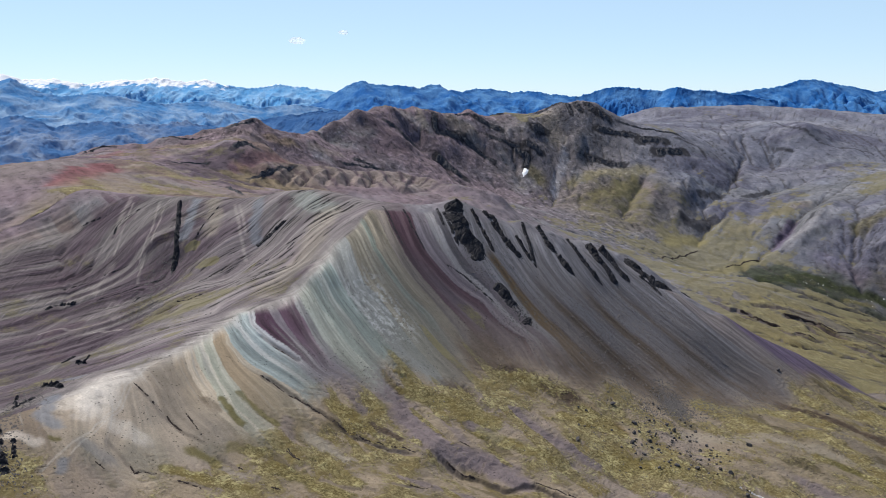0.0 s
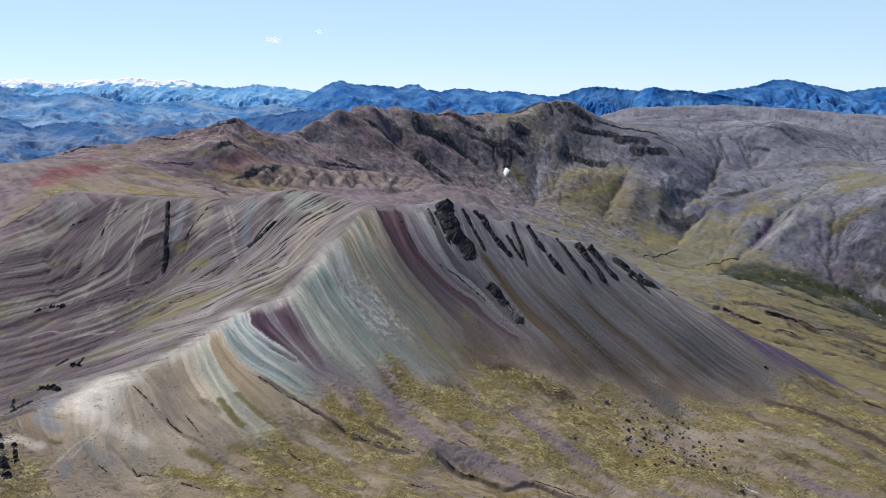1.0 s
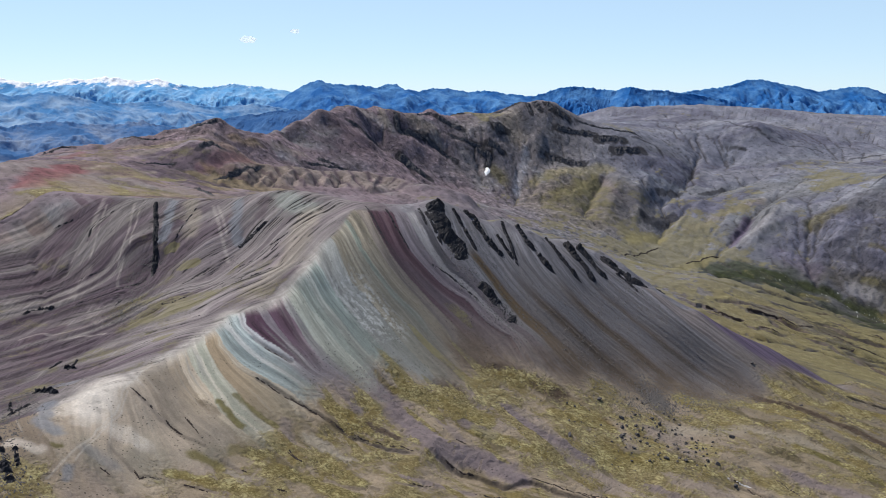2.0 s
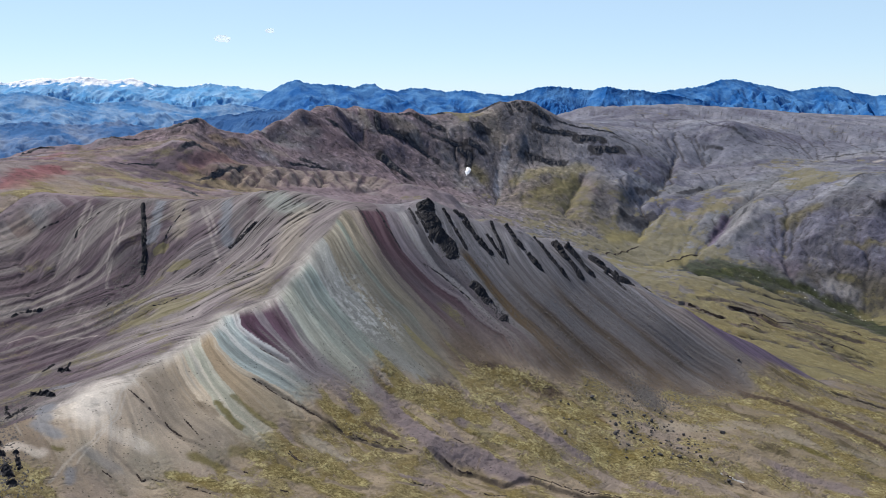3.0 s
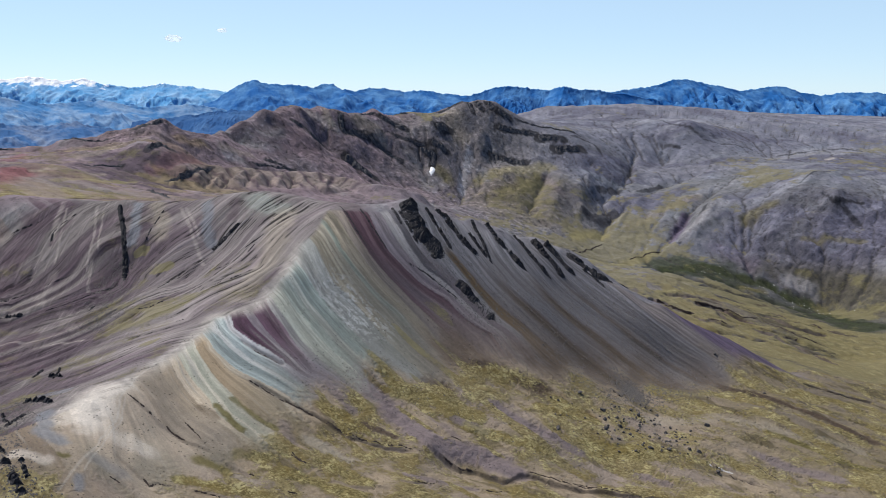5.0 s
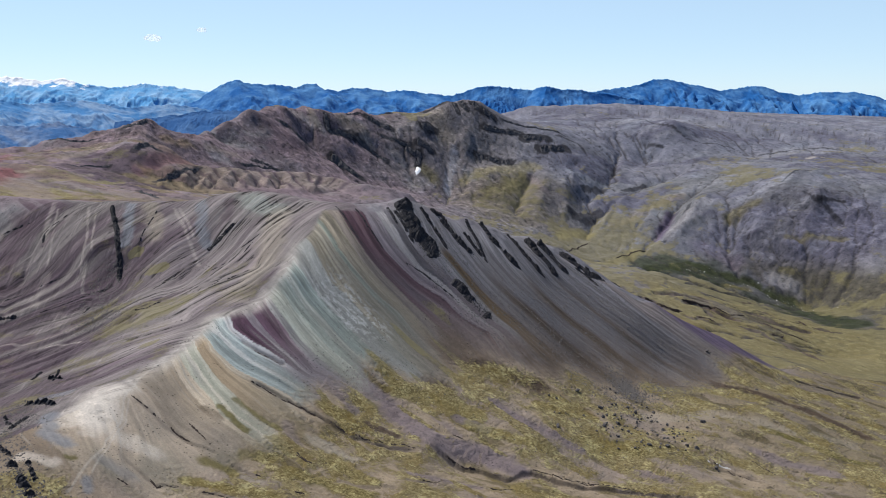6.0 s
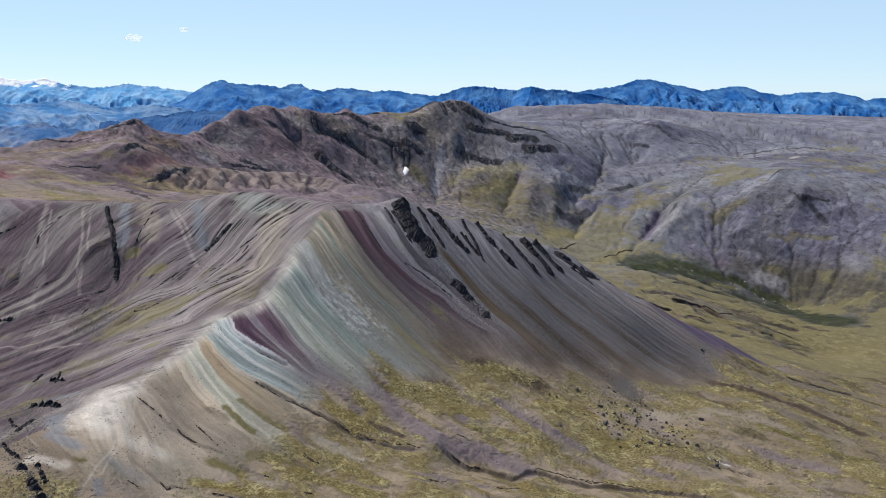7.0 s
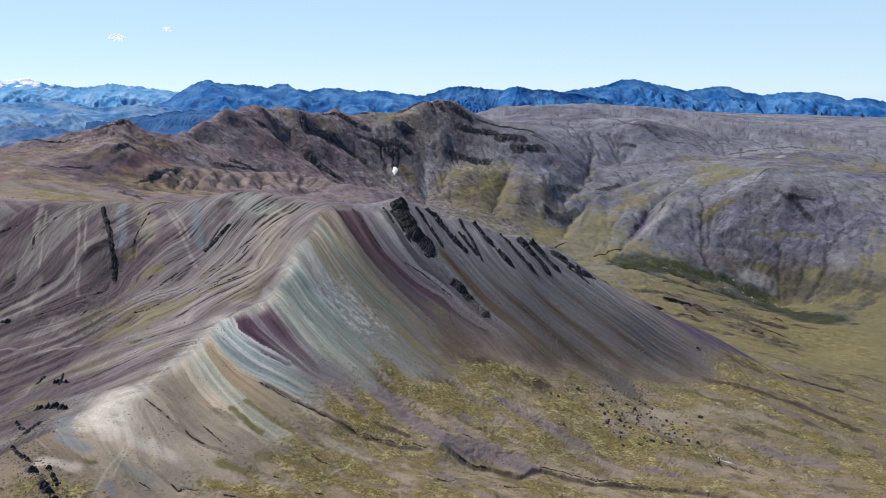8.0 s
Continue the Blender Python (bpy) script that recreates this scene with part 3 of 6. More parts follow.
def soil_material(name):
    """Bare ground: the mesh's soil colours broken up by streaks, ledge shadows, scarps and stones, under grass that grows where the mesh lets it."""
    m, t, b = nodes(name, 0.95)

    def read(key):
        n = t.nodes.new("ShaderNodeAttribute")
        n.attribute_name = key
        sep = t.nodes.new("ShaderNodeSeparateColor")
        t.links.new(n.outputs["Color"], sep.inputs[0])
        return n, sep.outputs

    soil, _ = read("soil")
    _, (face, bowl, grass) = read("cover")
    lay, (crags, rocky, stripes) = read("lay")
    marks = lay.outputs["Alpha"]
    pos = t.nodes.new("ShaderNodeNewGeometry").outputs["Position"]

    def tex(vector, scale, detail, rough=0.6):
        n = node(t, "ShaderNodeTexNoise", Scale=scale, Detail=detail, Roughness=rough)
        t.links.new(vector, n.inputs["Vector"])
        return n.outputs["Fac"]

    def only(mask, factor):
        """1 where the mask is 0, the factor where it is 1."""
        return maths(t, "ADD", 1.0, maths(t, "MULTIPLY", mask, maths(t, "SUBTRACT", factor, 1.0)))

    def mul(*terms):
        out = terms[0]
        for k in terms[1:]:
            out = maths(t, "MULTIPLY", out, k)
        return out

    def blend(one, two, how):
        n = t.nodes.new("ShaderNodeMix")
        n.data_type = "RGBA"
        for key, v in (("A", one), ("B", two)):
            if isinstance(v, tuple):
                n.inputs[key].default_value = (*v, 1)
            else:
                t.links.new(v, n.inputs[key])
        t.links.new(how, n.inputs["Factor"])
        return n.outputs["Result"]

    def level(noise_value):
        return maths(t, "SUBTRACT", noise_value, 0.5)

    def scaled(colour, factor):
        n = t.nodes.new("ShaderNodeVectorMath")
        n.operation = "SCALE"
        t.links.new(colour, n.inputs[0])
        t.links.new(factor, n.inputs["Scale"])
        return n.outputs[0]

    grit = tex(pos, 1 / 0.9, 6.0, 0.75)
    hill = tex(pos, 1 / 9.0, 9.0, 0.68)
    wide = tex(pos, 1 / 26.0, 9.0, 0.62)
    # streaks of scree, light and dark threads
    way, (bed_across, bed_down, ledge_across) = read("way")
    ledge_along = way.outputs["Alpha"]

    def ran(across, down, fine, long):
        """Places along the beds, drawn out down them."""
        c = t.nodes.new("ShaderNodeCombineXYZ")
        t.links.new(maths(t, "MULTIPLY", across, 1 / fine), c.inputs[0])
        t.links.new(maths(t, "MULTIPLY", down, 1 / long), c.inputs[1])
        return c.outputs[0]

    streak = tex(ran(bed_across, bed_down, 1.1, 34), 1.0, 4.0, 0.68)
    wisp = tex(ran(bed_across, bed_down, 4.5, 60), 1.0, 4.0, 0.6)
    out = only(face, mul(value(t, streak, 0.32, 0.45, 0.76, 1.0), value(t, streak, 0.54, 0.68, 1.0, 1.22), value(t, wisp, 0.36, 0.62, 0.74, 1.28)))
    # gravel that breaks the streaks up
    gravel = tex(pos, 1 / 1.4, 5.0, 0.7)
    out = mul(out, only(face, mul(value(t, gravel, 0.3, 0.44, 0.82, 1.0), value(t, gravel, 0.58, 0.7, 1.0, 1.14))))
    # ledges: shadow painted as a thin dark lip above a paler tread
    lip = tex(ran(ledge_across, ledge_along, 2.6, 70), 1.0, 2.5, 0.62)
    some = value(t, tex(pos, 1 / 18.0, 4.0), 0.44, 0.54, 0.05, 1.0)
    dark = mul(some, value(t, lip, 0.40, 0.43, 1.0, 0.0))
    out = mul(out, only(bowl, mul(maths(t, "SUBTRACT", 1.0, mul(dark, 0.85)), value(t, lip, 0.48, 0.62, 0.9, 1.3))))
    thread = tex(stretched(t, pos, (0.95 / 1.5, -0.1 / 1.5), (0.1 / 30, 0.9 / 30)), 1.0, 3.0)
    out = mul(out, only(stripes, mul(value(t, thread, 0.38, 0.46, 0.78, 1.0), value(t, thread, 0.58, 0.64, 1.0, 1.35))))
    # streaks of rock down the massif and the eastern hill
    gully = tex(stretched(t, pos, (0.94 / 5, 0.34 / 5), (0.34 / 45, -0.94 / 45)), 1.0, 6.0, 0.7)
    out = mul(out, only(crags, mul(value(t, gully, 0.36, 0.46, 0.74, 1.0), value(t, gully, 0.54, 0.66, 1.0, 1.25), value(t, hill, 0.36, 0.48, 0.75, 1.0), value(t, hill, 0.54, 0.64, 1.0, 1.35))))
    vein = tex(stretched(t, pos, (0.3 / 7, -0.95 / 7), (0.95 / 16, 0.3 / 16)), 1.0, 6.0, 0.7)
    out = mul(out, only(rocky, mul(value(t, vein, 0.36, 0.46, 0.55, 1.0), value(t, vein, 0.54, 0.66, 1.0, 1.35))))
    # small scarps along the contours
    step = tex(stretched(t, pos, (0.62 / 2.2, -0.78 / 2.2), (0.78 / 9, 0.62 / 9)), 1.0, 3.0, 0.55)
    thin = mul(value(t, step, 0.355, 0.38, 1.0, 0.0), value(t, wide, 0.44, 0.52, 0.3, 1.0), marks)
    out = mul(out, maths(t, "SUBTRACT", 1.0, mul(thin, 0.3)))
    # loose stones
    cell = t.nodes.new("ShaderNodeTexVoronoi")
    cell.inputs["Scale"].default_value = 1 / 2.2
    t.links.new(pos, cell.inputs["Vector"])
    stone = mul(value(t, cell.outputs["Distance"], 0.16, 0.24, 1.0, 0.0), value(t, tex(pos, 0.06, 3.0), 0.5, 0.6, 0.0, 1.0))
    out = mul(out, maths(t, "SUBTRACT", 1.0, mul(stone, 0.6)))
    rest = maths(t, "SUBTRACT", 1.0, maths(t, "MINIMUM", 1.0, maths(t, "ADD", mul(face, 5.0), maths(t, "ADD", mul(bowl, 2.0), marks))))
    out = mul(out, only(rest, mul(value(t, hill, 0.36, 0.46, 0.6, 1.0), value(t, hill, 0.54, 0.64, 1.0, 1.25))))
    out = mul(out, value(t, grit, 0.32, 0.68, 0.88, 1.12))
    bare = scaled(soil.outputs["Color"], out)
    # grass: drifts with a clear edge, olive in the shade of the tussocks, straw on top; a dark rim of peat
    grow = maths(t, "ADD", grass, maths(t, "MULTIPLY", maths(t, "SUBTRACT", wide, 0.5), 2.1))
    tuft = tex(pos, 1 / 1.7, 6.0, 0.72)
    grow = maths(t, "ADD", grow, maths(t, "MULTIPLY", maths(t, "SUBTRACT", tuft, 0.5), 0.8))
    sward = blend((0.10, 0.075, 0.026), (0.225, 0.19, 0.085), value(t, tuft, 0.4, 0.6, 0.0, 1.0))
    sward = blend(sward, (0.37, 0.33, 0.16), mul(value(t, hill, 0.5, 0.6, 0.0, 1.0), value(t, tuft, 0.42, 0.54, 0.1, 0.95)))
    sward = blend(sward, (0.135, 0.10, 0.028), value(t, tex(pos, 1 / 21.0, 6.0, 0.6), 0.48, 0.62, 0.0, 0.75))
    distant = maths(t, "SUBTRACT", 1.0, marks)
    sward = blend(sward, (0.155, 0.14, 0.07), mul(distant, 0.85))
    # single tussocks, straw on top
    clump = t.nodes.new("ShaderNodeTexVoronoi")
    clump.inputs["Scale"].default_value = 1 / 1.5
    t.links.new(pos, clump.inputs["Vector"])
    tussock = mul(value(t, clump.outputs["Distance"], 0.2, 0.38, 1.0, 0.0), value(t, wide, 0.42, 0.56, 0.0, 0.45), value(t, grow, 0.15, 0.45, 0.0, 1.0), marks)
    cover = maths(t, "ADD", mul(marks, value(t, grow, 0.38, 0.62, 0.0, 0.85)), mul(distant, value(t, grow, 0.3, 0.75, 0.0, 0.7)))
    skin = blend(bare, sward, cover)
    skin = blend(skin, (0.38, 0.34, 0.17), tussock)
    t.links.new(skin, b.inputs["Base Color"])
    bump = node(t, "ShaderNodeBump", Strength=0.85, Distance=1.0)
    knobs = tex(pos, 1 / 4.0, 7.0, 0.7)
    relief = maths(t, "ADD", maths(t, "ADD", mul(grit, 0.4), mul(knobs, value(t, wide, 0.42, 0.58, 0.0, 1.6), marks)), mul(rest, level(hill), 2.2))
    for k in (mul(level(lip), bowl, 1.6), mul(level(gully), crags, 1.6), mul(level(hill), crags, 3.0), mul(level(vein), rocky, 3.5), value(t, grow, 0.38, 0.62, 0.0, 0.3), mul(tuft, marks, 1.0), mul(level(streak), face, 0.5), mul(value(t, step, 0.34, 0.42, 0.0, 1.0), marks, 0.3)):
        relief = maths(t, "ADD", relief, k)
    t.links.new(relief, bump.inputs["Height"])
    t.links.new(bump.outputs[0], b.inputs["Normal"])
    return m


def sheet(name, X, Y, Z, colour, material, closed=False, cover=None, lay=None, way=None):
    """A grid of points as one mesh with its soil colours; closed: its columns run round."""
    rows, cols = X.shape
    mesh = bpy.data.meshes.new(name)
    i = np.arange(rows * cols).reshape(rows, cols)
    j = np.concatenate([i, i[:, :1]], 1) if closed else i
    quads = np.stack([j[:-1, :-1], j[:-1, 1:], j[1:, 1:], j[1:, :-1]], -1).reshape(-1, 4)
    mesh.vertices.add(rows * cols)
    mesh.vertices.foreach_set("co", np.stack([X, Y, Z], -1).astype(np.float32).ravel())
    mesh.loops.add(quads.size)
    mesh.loops.foreach_set("vertex_index", quads.astype(np.int32).ravel())
    mesh.polygons.add(len(quads))
    mesh.polygons.foreach_set("loop_start", np.arange(0, quads.size, 4, dtype=np.int32))
    mesh.polygons.foreach_set("use_smooth", np.ones(len(quads), bool))
    mesh.update(calc_edges=True)
    if colour is not None:
        attr = mesh.color_attributes.new("soil", "FLOAT_COLOR", "POINT")
        attr.data.foreach_set("color", np.concatenate([colour, np.ones(colour.shape[:-1] + (1,))], -1).astype(np.float32).ravel())
    if cover is not None:
        attr = mesh.color_attributes.new("cover", "FLOAT_COLOR", "POINT")
        attr.data.foreach_set("color", np.concatenate([cover, np.ones(cover.shape[:-1] + (1,))], -1).astype(np.float32).ravel())
    if lay is not None:
        attr = mesh.color_attributes.new("lay", "FLOAT_COLOR", "POINT")
        attr.data.foreach_set("color", lay.astype(np.float32).ravel())
    if way is not None:
        attr = mesh.color_attributes.new("way", "FLOAT_COLOR", "POINT")
        attr.data.foreach_set("color", way.astype(np.float32).ravel())
    mesh.materials.append(material)
    return new(name, mesh)


def mix(a, b, w):
    w = np.asarray(w)[..., None]
    return a * (1 - w) + np.asarray(b) * w


# ---- ground ----
CENTRE = (-50.0, 0.0)
_front = np.linspace(-30, 42, 1100)
_rest = np.linspace(42, 330, 76)[1:-1]
AZIMUTHS = np.radians(np.r_[_front, _rest])
RADII = np.r_[0.02, np.geomspace(4, 300, 24)[:-1], np.linspace(300, 820, 560), np.geomspace(820, 2150, 400)[1:], np.geomspace(2150, 4900, 60)[1:]]
GX = CENTRE[0] + RADII[:, None] * np.sin(AZIMUTHS)[None]
GY = CENTRE[1] + RADII[:, None] * np.cos(AZIMUTHS)[None]


# cliffs and bands of the far hills: line, half width
CRAGS = [
    ([(-16, 1600), (-13, 1569), (10, 1584), (36, 1595)], 3.4), ([(36, 1595), (62, 1594), (91, 1589)], 3.0), ([(-11, 1515), (15, 1504), (34, 1494)], 5.3),
    ([(168, 1673), (192, 1684)], 5.1), ([(297, 1723), (333, 1733), (386, 1753)], 3.8), ([(385, 1736), (438, 1752)], 6.4),
    ([(412, 1708), (470, 1731)], 6.8), ([(272, 1666), (304, 1661), (340, 1657)], 4.1), ([(246, 1759), (250, 1731)], 3.3),
    ([(261, 1765), (269, 1747)], 3.4), ([(286, 1768), (296, 1757)], 4.8), ([(306, 1759), (329, 1761)], 4.9),
    ([(179, 1744), (206, 1751), (235, 1756)], 2.2), ([(82, 1632), (109, 1637), (145, 1639)], 2.2), ([(154, 1640), (183, 1635)], 4.0),
    ([(131, 1633), (156, 1621), (150, 1604)], 3.5), ([(62, 1656), (107, 1662)], 4.1)]
CRAGS_LOW = [
    ([(22, 1642), (49, 1658)], 2.2), ([(89, 1716), (117, 1715)], 1.6), ([(346, 1773), (392, 1782), (445, 1787), (485, 1781)], 1.8),
    ([(-136, 1359), (-115, 1358), (-97, 1358)], 2.2), ([(-99, 1500), (-65, 1500), (-49, 1524)], 2.8), ([(-302, 1257), (-282, 1274), (-274, 1290)], 3.5),
    ([(-263, 1112), (-253, 1134), (-239, 1135)], 3.4), ([(-323, 1055), (-307, 1068), (-286, 1081)], 1.0), ([(-234, 1061), (-215, 1083), (-205, 1112), (-191, 1140)], 2.1),
    ([(-242, 989), (-212, 929)], 1.8), ([(-151, 1320), (-121, 1341), (-93, 1361)], 2.2), ([(-397, 1246), (-361, 1225), (-329, 1233)], 0.9),
    ([(-470, 1155), (-474, 1215), (-459, 1234)], 1.7)]
CRAGS_EAST = [
    ([(464, 1768), (511, 1770), (517, 1741)], 1.8), ([(654, 1979), (726, 1988), (733, 1880), (774, 1833)], 1.4), ([(777, 1827), (848, 1828), (887, 1818)], 1.1),
    ([(927, 1779), (1002, 1789), (1080, 1784), (1112, 1763)], 1.7), ([(693, 1829), (713, 1813)], 3.2), ([(827, 1515), (875, 1551), (917, 1565)], 1.2),
    ([(838, 1461), (843, 1431), (902, 1433)], 1.8), ([(476, 1620), (524, 1639)], 5.2), ([(562, 1637), (616, 1666)], 3.4),
    ([(556, 1691), (586, 1748)], 1.5), ([(555, 1420), (595, 1447), (639, 1505)], 2.4), ([(847, 1428), (903, 1432)], 1.6),
    ([(861, 1417), (865, 1387)], 4.1), ([(426, 1531), (445, 1526), (487, 1562)], 8.4), ([(489, 1118), (532, 1164)], 6.0)]
# soils, as they lie
PALE, SLATE, TAN, PLUM, MINT = (0.52, 0.47, 0.43), (0.27, 0.29, 0.33), (0.42, 0.37, 0.29), (0.17, 0.115, 0.145), (0.41, 0.46, 0.41)
MAUVE, OCHRE, UMBER, OLIVE, STRAW = (0.29, 0.235, 0.24), (0.27, 0.19, 0.06), (0.15, 0.105, 0.07), (0.21, 0.18, 0.055), (0.38, 0.33, 0.16)
# the near-black of the crags includes the shade of their cliffs
SHADED_CRAG, LOAM = (0.055, 0.055, 0.07), (0.31, 0.255, 0.25)
CHALK, DUN, ASH, ROSE, MEADOW, VIOLET = (0.74, 0.68, 0.605), (0.40, 0.34, 0.27), (0.42, 0.41, 0.44), (0.33, 0.13, 0.145), (0.075, 0.095, 0.03), (0.185, 0.145, 0.235)
# drifts of soil and grass: course, half width, soil, how much of it, more or less grass
BOWL_BANDS = [
    ([(-269, 758), (-269, 734), (-264, 701)], 2.1, PALE, 0.4), ([(-238, 735), (-230, 686), (-227, 646)], 1.0, PALE, 0.4), ([(-230, 722), (-225, 680), (-221, 657)], 0.8, PALE, 0.4),
    ([(-255, 663), (-255, 634), (-253, 622)], 3.1, PALE, 0.25), ([(-225, 651), (-222, 625)], 1.2, PALE, 0.4), ([(-233, 604), (-221, 572)], 3.7, PALE, 0.2),
    ([(-264, 746), (-260, 712), (-256, 673)], 0.9, PALE, 0.4), ([(-204, 726), (-202, 698), (-199, 667)], 4.0, SLATE, 0.8), ([(-189, 715), (-178, 670)], 6.3, TAN, 0.6),
    ([(-168, 706), (-154, 660), (-144, 630)], 1.2, PALE, 0.4), ([(-164, 705), (-149, 657)], 1.0, PALE, 0.4), ([(-147, 702), (-145, 670), (-138, 650)], 4.2, SLATE, 0.75),
    ([(-125, 692), (-127, 674)], 4.2, PLUM, 0.5), ([(-112, 693), (-100, 674), (-90, 675)], 8.4, MINT, 0.55), ([(-290, 755), (-288, 732)], 7.1, PLUM, 0.6),
    ([(-282, 695), (-292, 675)], 5.5, PLUM, 0.6), ([(-256, 721), (-264, 698)], 2.9, PLUM, 0.5), ([(-286, 657), (-291, 641)], 5.3, PLUM, 0.5),
    ([(-208, 643), (-219, 632)], 4.1, PLUM, 0.5), ([(-244, 574), (-258, 555)], 4.1, PLUM, 0.7), ([(-252, 540), (-230, 498), (-220, 509)], 2.5, PLUM, 0.6),
    ([(-215, 578), (-233, 565), (-255, 562), (-263, 555)], 1.3, PALE, 0.4), ([(-208, 550), (-230, 552)], 1.1, PALE, 0.5), ([(-86, 664), (-97, 591), (-112, 554)], 10.1, TAN, 0.5)]
APRON_BANDS = [
    ([(-55, 524), (-39, 505), (-26, 493), (-14, 466), (-2, 455), (20, 454), (41, 442)], 6.5, MAUVE, 0.9, -0.6), ([(-1, 458), (20, 457)], 4.3, MAUVE, 0.8, -0.5), ([(43, 507), (58, 488), (85, 476)], 3.9, MAUVE, 0.75, -0.6),
    ([(15, 486), (31, 478)], 3.0, MAUVE, 0.7, -0.5), ([(2, 483), (12, 468)], 2.2, MAUVE, 0.5, -0.5), ([(-30, 526), (-24, 516), (-17, 506)], 2.7, OCHRE, 0.7, 0.5),
    ([(-37, 512), (-26, 501)], 1.7, OCHRE, 0.6, 0.5), ([(-9, 533), (12, 513)], 5.6, UMBER, 0.8, 0.0), ([(25, 552), (52, 550), (81, 545)], 6.1, UMBER, 0.8, 0.0),
    ([(-64, 473), (-43, 460)], 4.0, OCHRE, 0.8, 0.4), ([(-39, 466), (-25, 458)], 2.1, UMBER, 0.7, -0.3), ([(-70, 437), (-52, 425)], 4.0, TAN, 0.7, -0.4),
    ([(-81, 400), (-65, 396), (-48, 385)], 4.3, OLIVE, 0.8, 0.3), ([(-62, 419), (-42, 401)], 3.1, OLIVE, 0.6, 0.3), ([(-21, 419), (-6, 417), (14, 416)], 1.8, MAUVE, 0.6, -0.4),
    ([(79, 519), (110, 518)], 4.2, OCHRE, 0.8, 0.3), ([(-14, 504), (10, 499), (29, 492)], 4.7, STRAW, 0.7, 0.5), ([(24, 480), (43, 473), (63, 467)], 3.7, STRAW, 0.6, 0.4),
    ([(-87, 521), (-74, 512), (-61, 496), (-46, 477)], 3.1, MAUVE, 0.6, -0.5), ([(-86, 495), (-76, 485)], 4.5, OLIVE, 0.5, 0.2)]
RIGHT_BANDS = [
    ([(96, 534), (108, 523)], 5.9, OCHRE, 0.8, 0.2), ([(100, 483), (131, 486)], 8.8, OLIVE, 0.75, 0.3), ([(254, 629), (291, 614), (316, 580), (330, 546)], 4.7, UMBER, 0.9, -0.3),
    ([(244, 536), (267, 514), (288, 485)], 3.7, OLIVE, 0.8, 0.2), ([(218, 496), (238, 480), (253, 469)], 5.2, MAUVE, 0.6, -0.5), ([(181, 596), (211, 606), (244, 609)], 5.1, STRAW, 0.7, 0.5),
    ([(154, 539), (212, 557), (253, 542), (304, 525)], 5.8, TAN, 0.45, -0.1), ([(333, 682), (372, 688)], 4.5, STRAW, 0.6, 0.5), ([(464, 886)], 9.5, STRAW, 0.7, 0.5),
    ([(83, 482), (87, 474)], 3.8, MAUVE, 0.6, -0.4), ([(115, 457), (129, 443)], 3.0, MAUVE, 0.6, -0.4), ([(420, 864), (452, 855)], 4.6, MAUVE, 0.6, -0.5),
    ([(520, 887), (561, 894)], 6.7, MAUVE, 0.6, -0.4), ([(330, 642), (396, 647)], 4.9, OLIVE, 0.5, 0.4)]
HILL_BANDS = [
    ([(-168, 432), (-172, 417), (-179, 401)], 7.4, CHALK, 0.4, -1.0), ([(-164, 432), (-167, 410), (-169, 391)], 4.0, CHALK, 0.3, -1.0), ([(-190, 439), (-201, 442)], 4.3, SLATE, 0.5, -1.0),
    ([(-189, 408), (-186, 388), (-177, 378)], 3.8, SLATE, 0.75, -1.0), ([(-189, 366), (-178, 363)], 3.6, CHALK, 0.5, -0.6), ([(-156, 395), (-144, 394)], 5.7, CHALK, 0.45, -0.8),
    ([(-163, 357), (-161, 347)], 2.0, SLATE, 0.7, -0.6), ([(-172, 367), (-170, 368)], 1.8, OLIVE, 0.8, 0.5), ([(-116, 442), (-104, 428)], 2.3, OLIVE, 0.9, 0.6),
    ([(-109, 451), (-94, 440), (-87, 438)], 2.1, OLIVE, 0.7, 0.5), ([(-124, 438), (-116, 433)], 2.7, UMBER, 0.5, 0.0), ([(-149, 446), (-136, 430), (-120, 414)], 10.2, DUN, 0.7, -0.6),
    ([(-126, 419), (-110, 415)], 5.9, DUN, 0.5, -0.2), ([(-121, 399), (-108, 395)], 3.1, OLIVE, 0.8, 0.4), ([(-128, 380), (-114, 380), (-90, 376)], 3.0, OLIVE, 0.85, 0.5),
    ([(-104, 408), (-92, 410)], 3.8, OLIVE, 0.5, 0.3), ([(-103, 391), (-95, 388)], 2.4, TAN, 0.6, -0.3), ([(-159, 371), (-148, 369)], 3.6, SLATE, 0.35, -0.4),
    ([(-83, 445), (-80, 428)], 3.3, MAUVE, 0.5, -0.4)]
